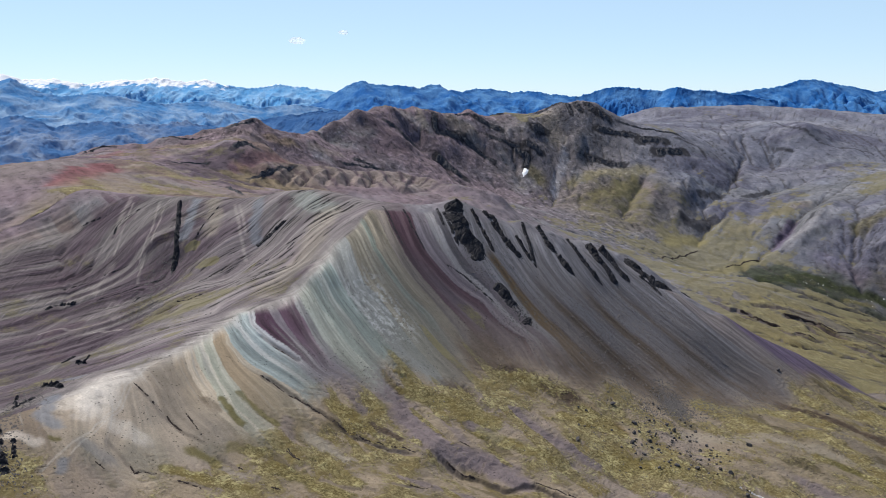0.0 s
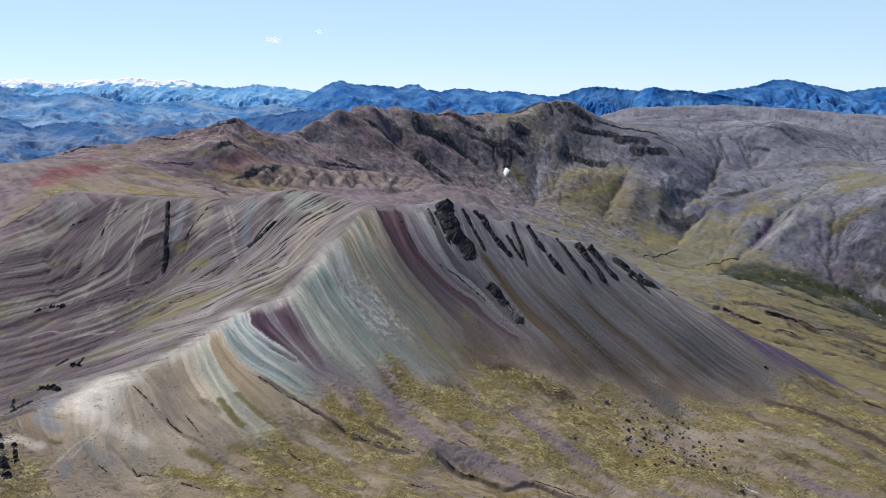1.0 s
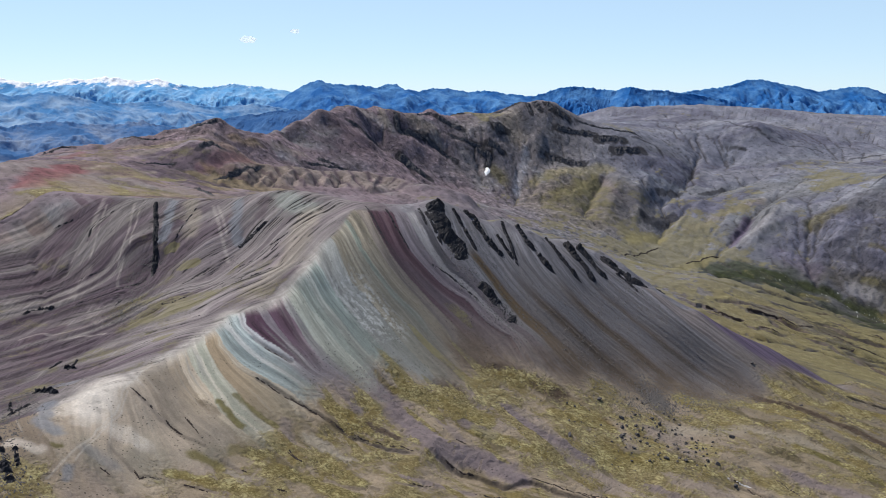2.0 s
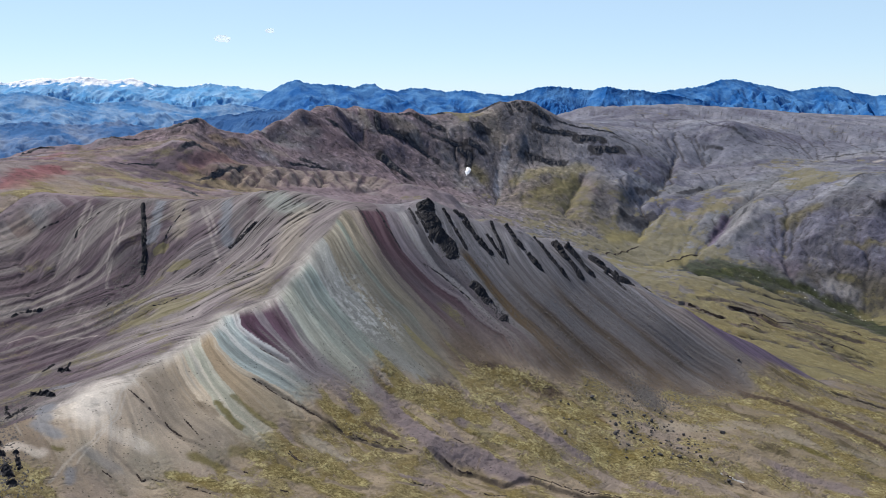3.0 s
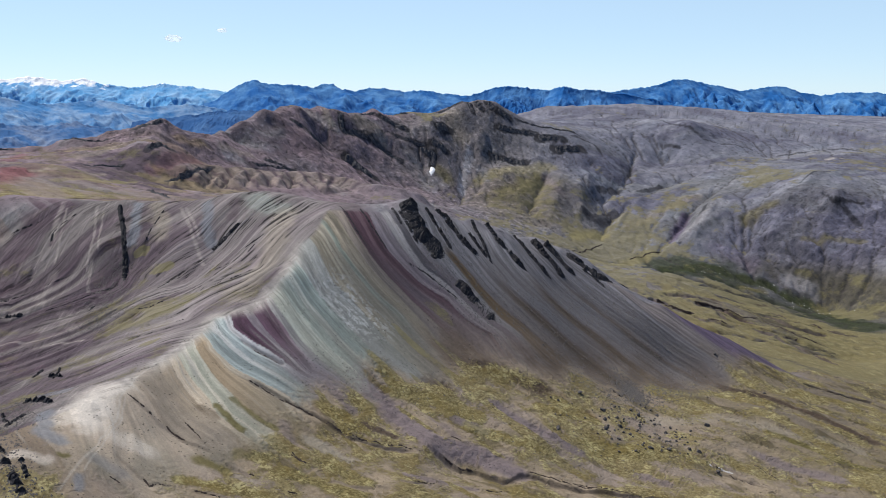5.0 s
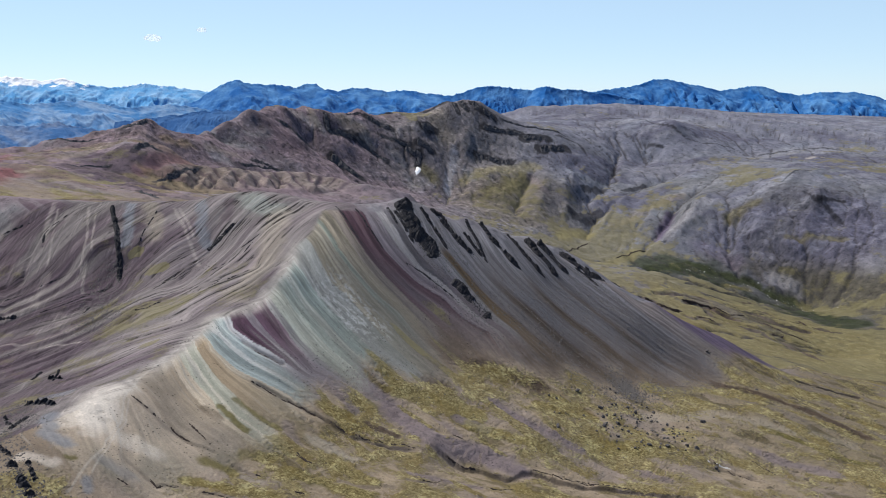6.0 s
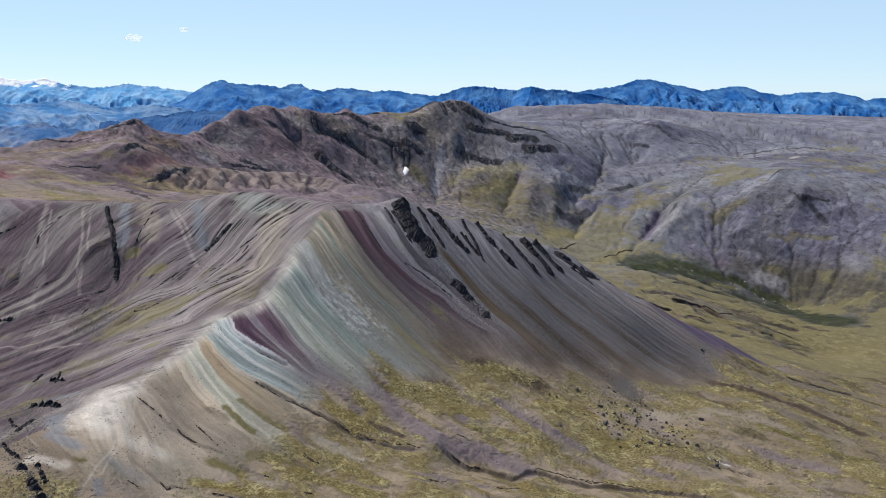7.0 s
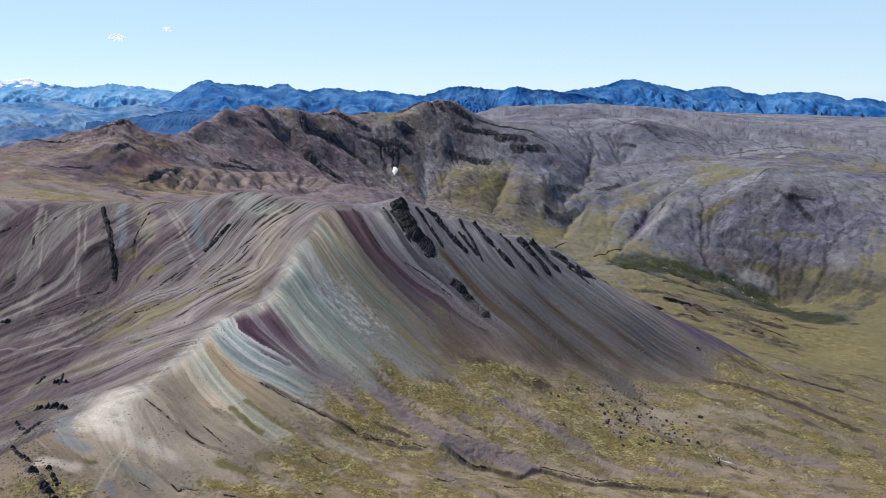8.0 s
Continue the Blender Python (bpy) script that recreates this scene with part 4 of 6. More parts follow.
HILL_SIDE_BANDS = [
    ([(-500, 800), (-430, 850), (-395, 930)], 48.0, LOAM, 0.85, -0.9), ([(-470, 960), (-420, 1000)], 30.0, LOAM, 0.6, -0.5),
    ([(-84, 1563), (-56, 1569), (-24, 1560)], 8.5, PALE, 0.5, -0.3), ([(-43, 1588), (-32, 1563)], 6.3, TAN, 0.5, -0.3), ([(-118, 1466), (-65, 1462)], 15.8, PLUM, 0.55, -0.4),
    ([(-139, 1421), (-65, 1440)], 11.7, PLUM, 0.4, -0.3), ([(21, 1615), (55, 1616)], 15.3, DUN, 0.6, 0.0), ([(201, 1715), (214, 1682)], 20.7, DUN, 0.6, -0.2),
    ([(229, 1659), (225, 1631), (207, 1601), (201, 1564)], 7.9, ASH, 0.9, -0.6), ([(107, 1610), (123, 1600)], 8.7, PALE, 0.4, -0.3), ([(158, 1601), (173, 1579)], 12.9, OLIVE, 0.6, 0.3),
    ([(236, 1591), (311, 1629), (385, 1648)], 13.5, STRAW, 0.55, 0.4), ([(271, 1544), (353, 1613)], 15.7, OLIVE, 0.5, 0.3), ([(368, 1617), (382, 1565)], 8.8, MAUVE, 0.5, -0.3),
    ([(242, 1622), (254, 1592)], 8.8, SLATE, 0.4, -0.2), ([(-355, 831), (-368, 905), (-371, 948)], 20.0, ROSE, 0.95, -1.0), ([(-401, 1040), (-414, 1123)], 9.6, ROSE, 0.5, -0.6),
    ([(-426, 1246), (-354, 1044)], 7.3, OLIVE, 0.3, 0.2), ([(-341, 1098), (-309, 1155), (-292, 1216)], 9.6, DUN, 0.5, 0.1), ([(-323, 933), (-298, 972), (-266, 1020)], 5.4, STRAW, 0.55, 0.45),
    ([(-255, 1078), (-214, 1143)], 9.4, ROSE, 0.3, -0.4), ([(-251, 1270), (-221, 1290)], 8.8, OCHRE, 0.45, 0.3), ([(-354, 962), (-296, 1019)], 4.2, DUN, 0.6, 0.0),
    ([(-232, 1326), (-171, 1422), (-118, 1470)], 7.7, PLUM, 0.4, -0.3), ([(-156, 1345), (-197, 1315)], 7.2, DUN, 0.4, 0.0)]
EAST_BANDS = [
    ([(374, 1439), (437, 1483)], 14.5, STRAW, 0.9, 0.7), ([(330, 1256), (399, 1308), (497, 1403)], 10.7, STRAW, 0.7, 0.5), ([(494, 1324), (567, 1344), (611, 1317), (661, 1288)], 11.4, MEADOW, 0.9, 0.0),
    ([(671, 1271), (719, 1243), (706, 1126)], 13.6, MEADOW, 0.85, 0.0), ([(602, 1279), (634, 1271)], 8.9, OLIVE, 0.6, 0.4), ([(569, 1429), (624, 1470), (672, 1499)], 10.0, ASH, 0.7, -0.8),
    ([(556, 1445), (607, 1511)], 10.2, VIOLET, 0.8, -0.8), ([(617, 1394), (646, 1353)], 18.8, VIOLET, 0.4, -0.8), ([(697, 1305), (722, 1283)], 16.2, ASH, 0.5, -0.8),
    ([(689, 1446), (717, 1464), (750, 1471)], 12.8, OLIVE, 0.6, 0.4), ([(756, 1366), (841, 1333)], 7.4, OLIVE, 0.5, 0.4), ([(494, 1505), (579, 1544), (656, 1580)], 10.3, DUN, 0.5, 0.1),
 ([(435, 945), (468, 905), (504, 888)], 4.8, STRAW, 0.8, 0.5),
    ([(370, 1052), (473, 1100), (577, 1146)], 7.5, STRAW, 0.6, 0.4), ([(311, 1093), (427, 1289), (486, 1260)], 4.3, UMBER, 0.6, -0.2), ([(512, 1140), (606, 1201)], 5.1, UMBER, 0.7, -0.3),
    ([(1001, 1714), (1034, 1717)], 5.5, PALE, 0.7, -0.6), ([(1037, 1902), (1071, 1880)], 7.1, PLUM, 0.5, -0.5), ([(838, 1518), (879, 1494)], 14.3, SLATE, 0.4, -0.4)]


def drifts(bands, x, y, tone, grass, seed):
    """Lays drifts of soil over the ground, with ragged edges."""
    for k, (line, wide, soil, much, *more) in enumerate(bands):
        pts = np.array(line, float)
        out = wide * 2.6 + 4
        box = (x > pts[:, 0].min() - out) & (x < pts[:, 0].max() + out) & (y > pts[:, 1].min() - out) & (y < pts[:, 1].max() + out)
        if not box.any():
            continue
        bx, by = x[box], y[box]
        ragged = fbm(bx, by, wide * 1.6 + 2, 4, seed + k, 0.6)
        if len(line) > 1:
            d, part, _ = along(line, bx + 0.5 * wide * fbm(bx, by, wide * 4 + 8, 2, seed + 90 + k), by)
        else:
            d = np.hypot(bx - pts[0, 0], by - pts[0, 1])
        m = smooth(*((1.2, 0.8) if soil is SHADED_CRAG else (1.55, 0.45)), d / wide + 0.9 * ragged) * much
        tone[box] = mix(tone[box], np.array(soil) * (1 + 0.22 * fbm(bx, by, 3 + wide * 0.4, 4, seed + 7, 0.65))[..., None], m)
        if more:
            grass[box] = np.clip(grass[box] + m * more[0], 0, 1.1)


BEDS = [  # where a bed begins across the main face, and its colour
    (40, (0.30, 0.25, 0.21)), (95, (0.44, 0.39, 0.34)), (112, (0.48, 0.43, 0.38)), (150, (0.40, 0.35, 0.30)), (166, (0.45, 0.39, 0.32)), (176, (0.62, 0.56, 0.48)),
    (182, (0.50, 0.53, 0.48)), (187, (0.64, 0.64, 0.59)), (189, (0.48, 0.52, 0.47)), (194, (0.58, 0.60, 0.55)), (197, (0.47, 0.39, 0.29)), (211, (0.52, 0.46, 0.37)), (215, (0.42, 0.49, 0.48)), (224, (0.60, 0.62, 0.60)), (228, (0.44, 0.50, 0.49)), (236, (0.58, 0.58, 0.58)), (240, (0.21, 0.115, 0.17)),
    (246, (0.40, 0.34, 0.37)), (250, (0.22, 0.13, 0.18)), (256, (0.27, 0.185, 0.225)), (262, (0.36, 0.35, 0.34)), (267, (0.47, 0.49, 0.42)), (278, (0.37, 0.41, 0.36)), (285, (0.49, 0.51, 0.45)), (290, (0.35, 0.41, 0.375)), (302, (0.37, 0.38, 0.36)), (320, (0.42, 0.38, 0.295)),
    (331, (0.38, 0.35, 0.28)), (340, (0.38, 0.42, 0.35)), (345, (0.39, 0.345, 0.265)), (357, (0.34, 0.29, 0.245)), (366, (0.15, 0.08, 0.108)), (376, (0.20, 0.125, 0.15)), (380, (0.145, 0.078, 0.105)), (389, (0.33, 0.29, 0.32)), (399, (0.40, 0.385, 0.39)),
    (406, (0.19, 0.18, 0.20)), (411, (0.31, 0.30, 0.32)), (440, (0.27, 0.26, 0.28)), (520, (0.25, 0.24, 0.26)), (600, (0.25, 0.22, 0.22)), (632, (0.19, 0.145, 0.21)), (690, (0.26, 0.23, 0.27)), (760, (0.27, 0.23, 0.2))]
EARTH = np.array((0.41, 0.33, 0.235))


def beds(u):
    at = np.array([b[0] for b in BEDS], float)
    tone = np.array([b[1] for b in BEDS])
    at, tone = np.repeat(at, 2)[1:], np.repeat(tone, 2, 0)[:-1]
    at = at + np.where(np.arange(len(at)) % 2 == 0, -1.6, 1.6)
    return np.stack([np.interp(u, at, tone[:, k]) for k in range(3)], -1)


def spot(x, y, cx, cy, rx, ry, turn=0.0, edge=0.5):
    c, s = math.cos(turn), math.sin(turn)
    d = np.hypot(((x - cx) * c + (y - cy) * s) / rx, (-(x - cx) * s + (y - cy) * c) / ry)
    return smooth(1.0, 1.0 - edge, d + 0.35 * fbm(x, y, min(rx, ry) * 1.2, 3, 91))


def soil_colour(x, y, z, steep):
    far = np.hypot(x + 50, y)
    near = smooth(1050, 830, far)
    sd = off_crest(x, y)
    u, v = bed(x, y)
    wob = fbm(x, y, 24, 3, 101)
    streak = grain(u / 1.5, v / 60, 102) * 0.5 + grain(u / 4.2, v / 110, 103) * 0.6
    fine = fbm(x, y, 2.2, 3, 104)
    patchy = fbm(x, y, 34, 5, 105)
    plain = np.zeros(x.shape + (3,))

    # far hills: grey-lavender and mauve soil blued for haze, grass in the hollows, darker along gullies
    flow = taken(HILL_BLOCK, HILL_FLOW, x, y)
    left = smooth(260, -60, x - 0.25 * (y - 1200))
    mauve = left * smooth(-0.5, 0.3, fbm(x, y, 120, 3, 107) + 0.3)
    tone = mix(plain + np.array((0.29, 0.28, 0.305)), (0.31, 0.235, 0.265), mauve)
    tone = mix(tone, (0.31, 0.315, 0.335), smooth(0.1, 0.4, fbm(x, y, 90, 5, 115)) * 0.7)
    tone = mix(tone, (0.17, 0.15, 0.18), smooth(0.08, 0.3, fbm(x + 300, y, 75, 5, 120)) * (0.3 + 0.2 * left))
    hollow = smooth(-0.1, 0.5, fbm(x, y, 110, 5, 106) + (0.36 - steep) * 0.8 + smooth(130, 40, z) * 0.45 - 0.05)
    hill_grass = hollow * (0.12 + 0.72 * smooth(-350, 150, x + 0.2 * (y - 1400))) * (1 - 0.6 * smooth(1700, 1900, y))
    # the western plateau: ochre, pink and purple ground in long bands
    west = smooth(-90, -170, x + 0.1 * (y - 1000)) * smooth(1280, 1130, y) * smooth(820, 850, y)
    tone = mix(tone, (0.30, 0.235, 0.125), west * smooth(-0.02, 0.12, fbm(x * 0.45, y, 60, 5, 161)) * 0.8)
    tone = mix(tone, (0.27, 0.185, 0.185), west * smooth(0.05, 0.2, fbm(x * 0.4 + 70, y, 50, 5, 162)) * 0.8)
    tone = mix(tone, (0.17, 0.125, 0.165), west * smooth(0.1, 0.2, fbm(x * 0.4, y + 90, 46, 5, 163)) * 0.8)
    hill_grass = np.maximum(hill_grass, west * 0.38 * smooth(0.0, 0.3, fbm(x * 0.5, y + 30, 60, 4, 164)))
    # valley floor and side valley
    hill_grass = np.maximum(hill_grass, 0.95 * spot(x, y, 420, 1400, 150, 60, 0.9, 0.6))
    green, _, _ = along([(500, 1345), (560, 1335), (655, 1280), (680, 1200), (700, 1110)], x, y)
    meadow = smooth(58, 26, green + 30 * fbm(x, y, 40, 5, 171)) * smooth(1500, 1380, y)
    side = spot(x, y, 480, 950, 260, 220, 0.6, 0.4)
    tone = mix(tone, (0.235, 0.20, 0.145), 0.85 * side)
    tone = mix(tone, UMBER, side * smooth(0.1, 0.3, fbm(x * 0.8 + y * 0.5, (y - x) * 0.2, 30, 4, 181)) * 0.8)
    hill_grass = np.maximum(hill_grass, side * (0.4 + 0.6 * fbm(x * 0.8 + y * 0.5, (y - x) * 0.25, 40, 4, 165)))
    tone = mix(tone, (0.06, 0.078, 0.026), 0.9 * meadow)
    hill_grass = hill_grass * (1 - 0.7 * meadow)
    # foot of the eastern hill: lavender rock
    foot = spot(x, y, 800, 1365, 240, 150, 0.1, 0.5)
    tone = mix(tone, (0.19, 0.172, 0.215), 0.85 * foot)
    tone = mix(tone, (0.34, 0.32, 0.355), 0.6 * foot * smooth(0.1, 0.25, fbm((x * 0.3 - y * 0.95), (x * 0.95 + y * 0.3) * 0.25, 26, 4, 166)))
    hill_grass = hill_grass * (1 - 0.75 * foot)
    tone = mix(tone, (0.30, 0.275, 0.275), 0.6 * spot(x, y, 190, 1660, 230, 100, 0.5, 0.5))
    yellow = spot(x, y, 330, 1540, 180, 130, 0.0, 0.7)
    tone = mix(tone, (0.27, 0.22, 0.15), 0.6 * yellow)
    hill_grass = np.maximum(hill_grass, yellow * (0.5 + 0.6 * fbm(x, y, 60, 4, 168)))
    olive = smooth(400, 480, x) * smooth(1300, 1420, y) * smooth(1850, 1650, y) * smooth(-0.25, 0.2, fbm(x * 0.6, y, 120, 4, 172))
    tone = mix(tone, (0.245, 0.23, 0.165), 0.4 * olive)
    # long pale and lavender bands over the eastern plateau
    high = smooth(330, 480, x) * smooth(1380, 1500, y)
    tone = mix(tone, (0.20, 0.185, 0.225), high * smooth(0.02, 0.12, fbm(x * 0.35 - y * 0.2, y, 80, 5, 169)) * 0.75)
    tone = mix(tone, (0.40, 0.38, 0.37), high * smooth(0.1, 0.2, fbm(x * 0.35 - y * 0.2 + 200, y, 60, 5, 170)) * 0.45)
    lee = smooth(235, 275, x) * smooth(900, 840, y)
    tone = mix(tone, (0.185, 0.16, 0.11), 0.9 * lee)
    hill_grass = np.maximum(hill_grass, lee * (0.55 + 0.5 * fbm(x, y, 40, 4, 173)))
    # blue haze painted into the soil of the far eastern hills
    east_haze = smooth(300, 480, x) * smooth(1200, 1350, y)
    tone = tone * (1 - east_haze[..., None] * np.array((0.08, 0.02, -0.12)))
    low = smooth(30, -5, z) * smooth(440, 520, x) * smooth(860, 940, y)
    tone = mix(tone, (0.145, 0.13, 0.085), 0.85 * low * (1 - meadow))
    hill_grass = np.maximum(hill_grass, low * (1 - meadow) * (0.35 + 0.7 * fbm(x, y, 50, 4, 174)))
    # ribbed low ridge
    d, part, on = badland_ribs(x, y)
    tone = mix(tone, mix(plain + np.array((0.18, 0.13, 0.15)), (0.35, 0.285, 0.25), smooth(0.3, 0.8, part)), on * 0.8)
    hill_grass = hill_grass * (1 - on)
    tone = mix(tone, (0.10, 0.10, 0.12), smooth(0.8, 1.0, steep + 0.2 * fbm(x, y, 25, 3, 119)) * 0.2)
    tone = mix(tone, (0.105, 0.095, 0.10), smooth(3.1, 4.0, flow + 0.5 * fbm(x, y, 18, 3, 116)) * 0.6)
    drifts(HILL_SIDE_BANDS, x, y, tone, hill_grass, 300)
    # dark crag rock, with the shade of its cliffs painted in
    for crags in (CRAGS, CRAGS_LOW, CRAGS_EAST):
        drifts([(line, wide * (1.7 if crags is CRAGS else 1.2) + 1.0, SHADED_CRAG, 0.9 if crags is CRAGS else 0.7, -0.8) for line, wide in crags], x, y, tone, hill_grass, 520)
    drifts(EAST_BANDS, x, y, tone, hill_grass, 340)
    tone = tone * (1 + 0.34 * fbm(x, y, 22, 5, 109, 0.6)[..., None] + 0.16 * grain(u / 6, v / 40, 110)[..., None])

    # striped face
    face_tone = beds(u + wob * 1.6 + grain(u / 9, v / 50, 111) * 1.4 + grain(u / 3, v / 26, 118) * 1.1)
    fade = smooth(-14, -75, sd + 12 * patchy)
    grey = mix(plain + np.array((0.28, 0.285, 0.25)), (0.245, 0.20, 0.23), smooth(335, 385, u + 8 * wob) * smooth(436, 415, u))
    grey = mix(grey, (0.25, 0.228, 0.23), smooth(425, 445, u))
    face_tone = mix(face_tone, grey, fade * (0.2 + 0.6 * smooth(-0.35, 0.35, grain(u / 12, v / 90, 113))))
    face_tone = face_tone * (1 - smooth(222, 205, u)[..., None] * np.array((-0.07, 0.0, 0.11)))
    first = smooth(231, 237, u + 4 * wob) * smooth(272, 262, u + 4 * wob) * smooth(-20, -58, sd + 10 * patchy)
    face_tone = mix(face_tone, (0.29, 0.265, 0.285), first * 0.9)
    threads = grain(u / 0.8, v / 34, 114) * 0.55 + grain(u / 2.3, v / 70, 115) * 0.75 + grain(u / 6.5, v / 130, 116) * 0.6
    face_tone = face_tone * np.clip(1 + (0.12 + 0.14 * smooth(190, 225, u)) * threads * (1 - 0.6 * fade) + 0.1 * fine, 0.45, 1.7)[..., None] * (1 - 0.12 * smooth(-20, -60, sd))[..., None]
    face_tone = mix(face_tone, (0.50, 0.49, 0.45), smooth(0.45, 0.75, grain(u / 1.9, v / 60, 117)) * smooth(330, 310, u) * (1 - fade) * 0.5)
    rubble = smooth(298, 306, u) * smooth(338, 325, u) * smooth(-500, -480, v) * smooth(-430, -455, v)
    face_tone = mix(face_tone, (0.54, 0.55, 0.53), rubble * smooth(0.0, 0.25, fbm(x, y, 3.2, 4, 112, 0.65) + 0.5 * grain(u / 2, v / 9, 119)) * 0.75)
    wide = 7 + 5 * smooth(-480, -390, v)
    strip = smooth(wide, wide - 4, np.abs(u - 438 + wob * 2)) * smooth(-490, -478, v) * smooth(-366, -392, v)
    face_tone = mix(face_tone, np.array((0.19, 0.125, 0.06)) * (1 + 0.3 * streak)[..., None], strip * 0.9)
    lower = smooth(-66, -120, sd + 16 * patchy)
    face_tone = mix(face_tone, np.array((0.245, 0.20, 0.17)) * (1 + 0.3 * streak + 0.25 * fine)[..., None], lower * 0.75 * smooth(300, 330, u))
    for lo, hi in ((462, 482), (500, 522), (548, 560)):
        band = smooth(lo, lo + 8, u + 5 * wob) * smooth(hi, hi - 8, u + 5 * wob) * smooth(-470, -430, v)
        face_tone = mix(face_tone, (0.165, 0.12, 0.085), band * 0.85)

    stony = smooth(42, 10, sd - foot_edge(u)) * smooth(325, 350, u) * smooth(600, 560, u) * smooth(-0.25, 0.1, patchy + 0.3 * streak)
    face_tone = mix(face_tone, np.array((0.17, 0.125, 0.09)) * (1 + 0.3 * fine)[..., None], stony * 0.7)

    # bowl
    a, b = ledge(x, y)
    bowl_tone = mix(plain + np.array((0.25, 0.20, 0.205)), (0.355, 0.32, 0.285), smooth(-0.15, 0.2, fbm(a, b * 0.2, 26, 3, 121) + 0.35 * smooth(-215, -150, x)))
    bowl_tone = mix(bowl_tone, (0.15, 0.10, 0.13), smooth(-0.02, 0.12, fbm(a + 40, b * 0.2, 24, 3, 122)) * (0.3 + 0.35 * smooth(-170, -215, x)))
    bowl_tone = bowl_tone * (1.0 + 0.14 * fine + 0.2 * grain(a / 5, b / 60, 124))[..., None]
    bowl_tone = bowl_tone * (0.9 - 0.14 * smooth(-160, -215, x))[..., None] * np.array((0.99, 0.97, 1.08))
    bowl_grass = 0.25 + 0.45 * fbm(a, b * 0.4, 18, 4, 127) + 0.5 * spot(x, y, -168, 560, 52, 34, 0.7, 0.9) - 0.2 * smooth(600, 660, y)
    drifts(BOWL_BANDS, x, y, bowl_tone, bowl_grass, 380)
    for gx, gy, gr in ((-190, 660, 5), (-172, 634, 7), (-160, 500, 6)):
        bowl_grass = np.maximum(bowl_grass, 0.8 * spot(x, y, gx, gy, gr * 1.5, gr, 0.5, 0.4))

    # apron and foreground: grass in drifts down the slope between smooth runs of bare mauve soil
    drift = fbm(u, v * 0.4, 30, 4, 131) + 0.35 * fbm(u + 50, v * 0.3, 11, 3, 132)
    apron_tone = mix(plain + EARTH, (0.36, 0.295, 0.255), smooth(-0.05, 0.25, fbm(u + 90, v * 0.35, 30, 4, 134)) * 0.7)
    apron_tone = apron_tone * (1 + 0.1 * fine + 0.2 * fbm(x, y, 14, 4, 133))[..., None]
    apron_tone = mix(apron_tone, (0.175, 0.14, 0.06), smooth(0.15, 0.3, fbm(u + 40, v * 0.5, 26, 4, 136)) * 0.65)
    right = smooth(150, 300, x + 0.25 * (y - 500))
    apron_tone = mix(apron_tone, apron_tone * np.array((0.74, 0.75, 0.70)), right)
    apron_grass = 0.50 + 0.55 * drift - 0.02 * right
    for bands, seed in ((APRON_BANDS, 420), (RIGHT_BANDS, 450)):
        drifts([(line, wide * 1.3, soil, min(1.0, much * 1.25), more * 1.2) for line, wide, soil, much, more in bands], x, y, apron_tone, apron_grass, seed)
    bare, _, _ = along([(-55, 524), (-39, 505), (-14, 466), (-2, 455), (41, 442)], x + 5 * wob, y + 5 * wob)
    bare = smooth(10, 5, bare + 3 * fine) * (far < 700)
    saw, some = scarps(x, y, v)
    # bare lip of each small scarp, its shadow edge painted dark
    apron_tone = mix(apron_tone, (0.14, 0.115, 0.08), some * smooth(0.86, 0.92, saw) * 0.75)
    apron_grass = apron_grass - some * smooth(0.84, 0.9, saw) * 0.5

    # put together, from far to near
    grown = np.clip(smooth(14, -14, sd - foot_edge(u) + 22 * patchy + 8 * fine), 0, 1)
    front = mix(face_tone, apron_tone, grown)
    on_face = near * smooth(2.5, -2.5, sd + wob * 3) * (sd > -250)
    as_bowl = smooth(-2.5, 2.5, sd + wob * 3) * near * smooth(790, 755, y - 0.05 * x) * smooth(300, 250, sd) * smooth(-10, -50, x)
    outer = np.clip(near * smooth(860, 760, y) * (sd < -12) + near * (sd > 300), 0, 1)
    outer = outer * (1 - smooth(-330, -375, x) * smooth(640, 740, y))
    tone = mix(tone, apron_tone, outer)
    grass = hill_grass * (1 - outer) + apron_grass * outer
    under = np.clip(on_face + as_bowl, 0, 1)
    tone = mix(tone, front, under)
    tongue = 0.7 * smooth(-45, -75, sd + 10 * patchy) * smooth(0.12, 0.3, grain(u / 9, v / 60, 167)) * smooth(420, 330, u)
    grass = grass * (1 - under) + np.maximum(apron_grass * grown, tongue * (1 - bare)) * on_face
    violet = smooth(625, 640, u) * smooth(725, 705, u) * smooth(-45, -30, sd + 6 * patchy) * smooth(30, 18, sd) * near
    tone = mix(tone, np.array((0.15, 0.115, 0.185)) * (1 + 0.5 * streak)[..., None], violet * 0.85)
    grass = grass * (1 - violet)
    tone = mix(tone, bowl_tone, as_bowl)
    grass = grass * (1 - as_bowl) + bowl_grass * as_bowl
    crest = smooth(8, 1, np.abs(sd - 1 + wob * 4)) * near * smooth(330, 300, u)
    tone = mix(tone, np.array((0.60, 0.56, 0.50)) * (1 + 0.25 * streak)[..., None], crest * 0.6)
    grass = grass * (1 - crest)
    # pale soil of the first hill and its worn trails
    hill = spot(x, y, -179, 404, 26, 37, -0.3, 0.6)
    grass = grass * (1 - hill)
    tone = mix(tone, np.array(CHALK) * (1 + 0.1 * patchy)[..., None], 0.85 * spot(x, y, -171, 411, 17, 29, 0.15, 0.75))
    drifts(HILL_BANDS, x, y, tone, grass, 480)
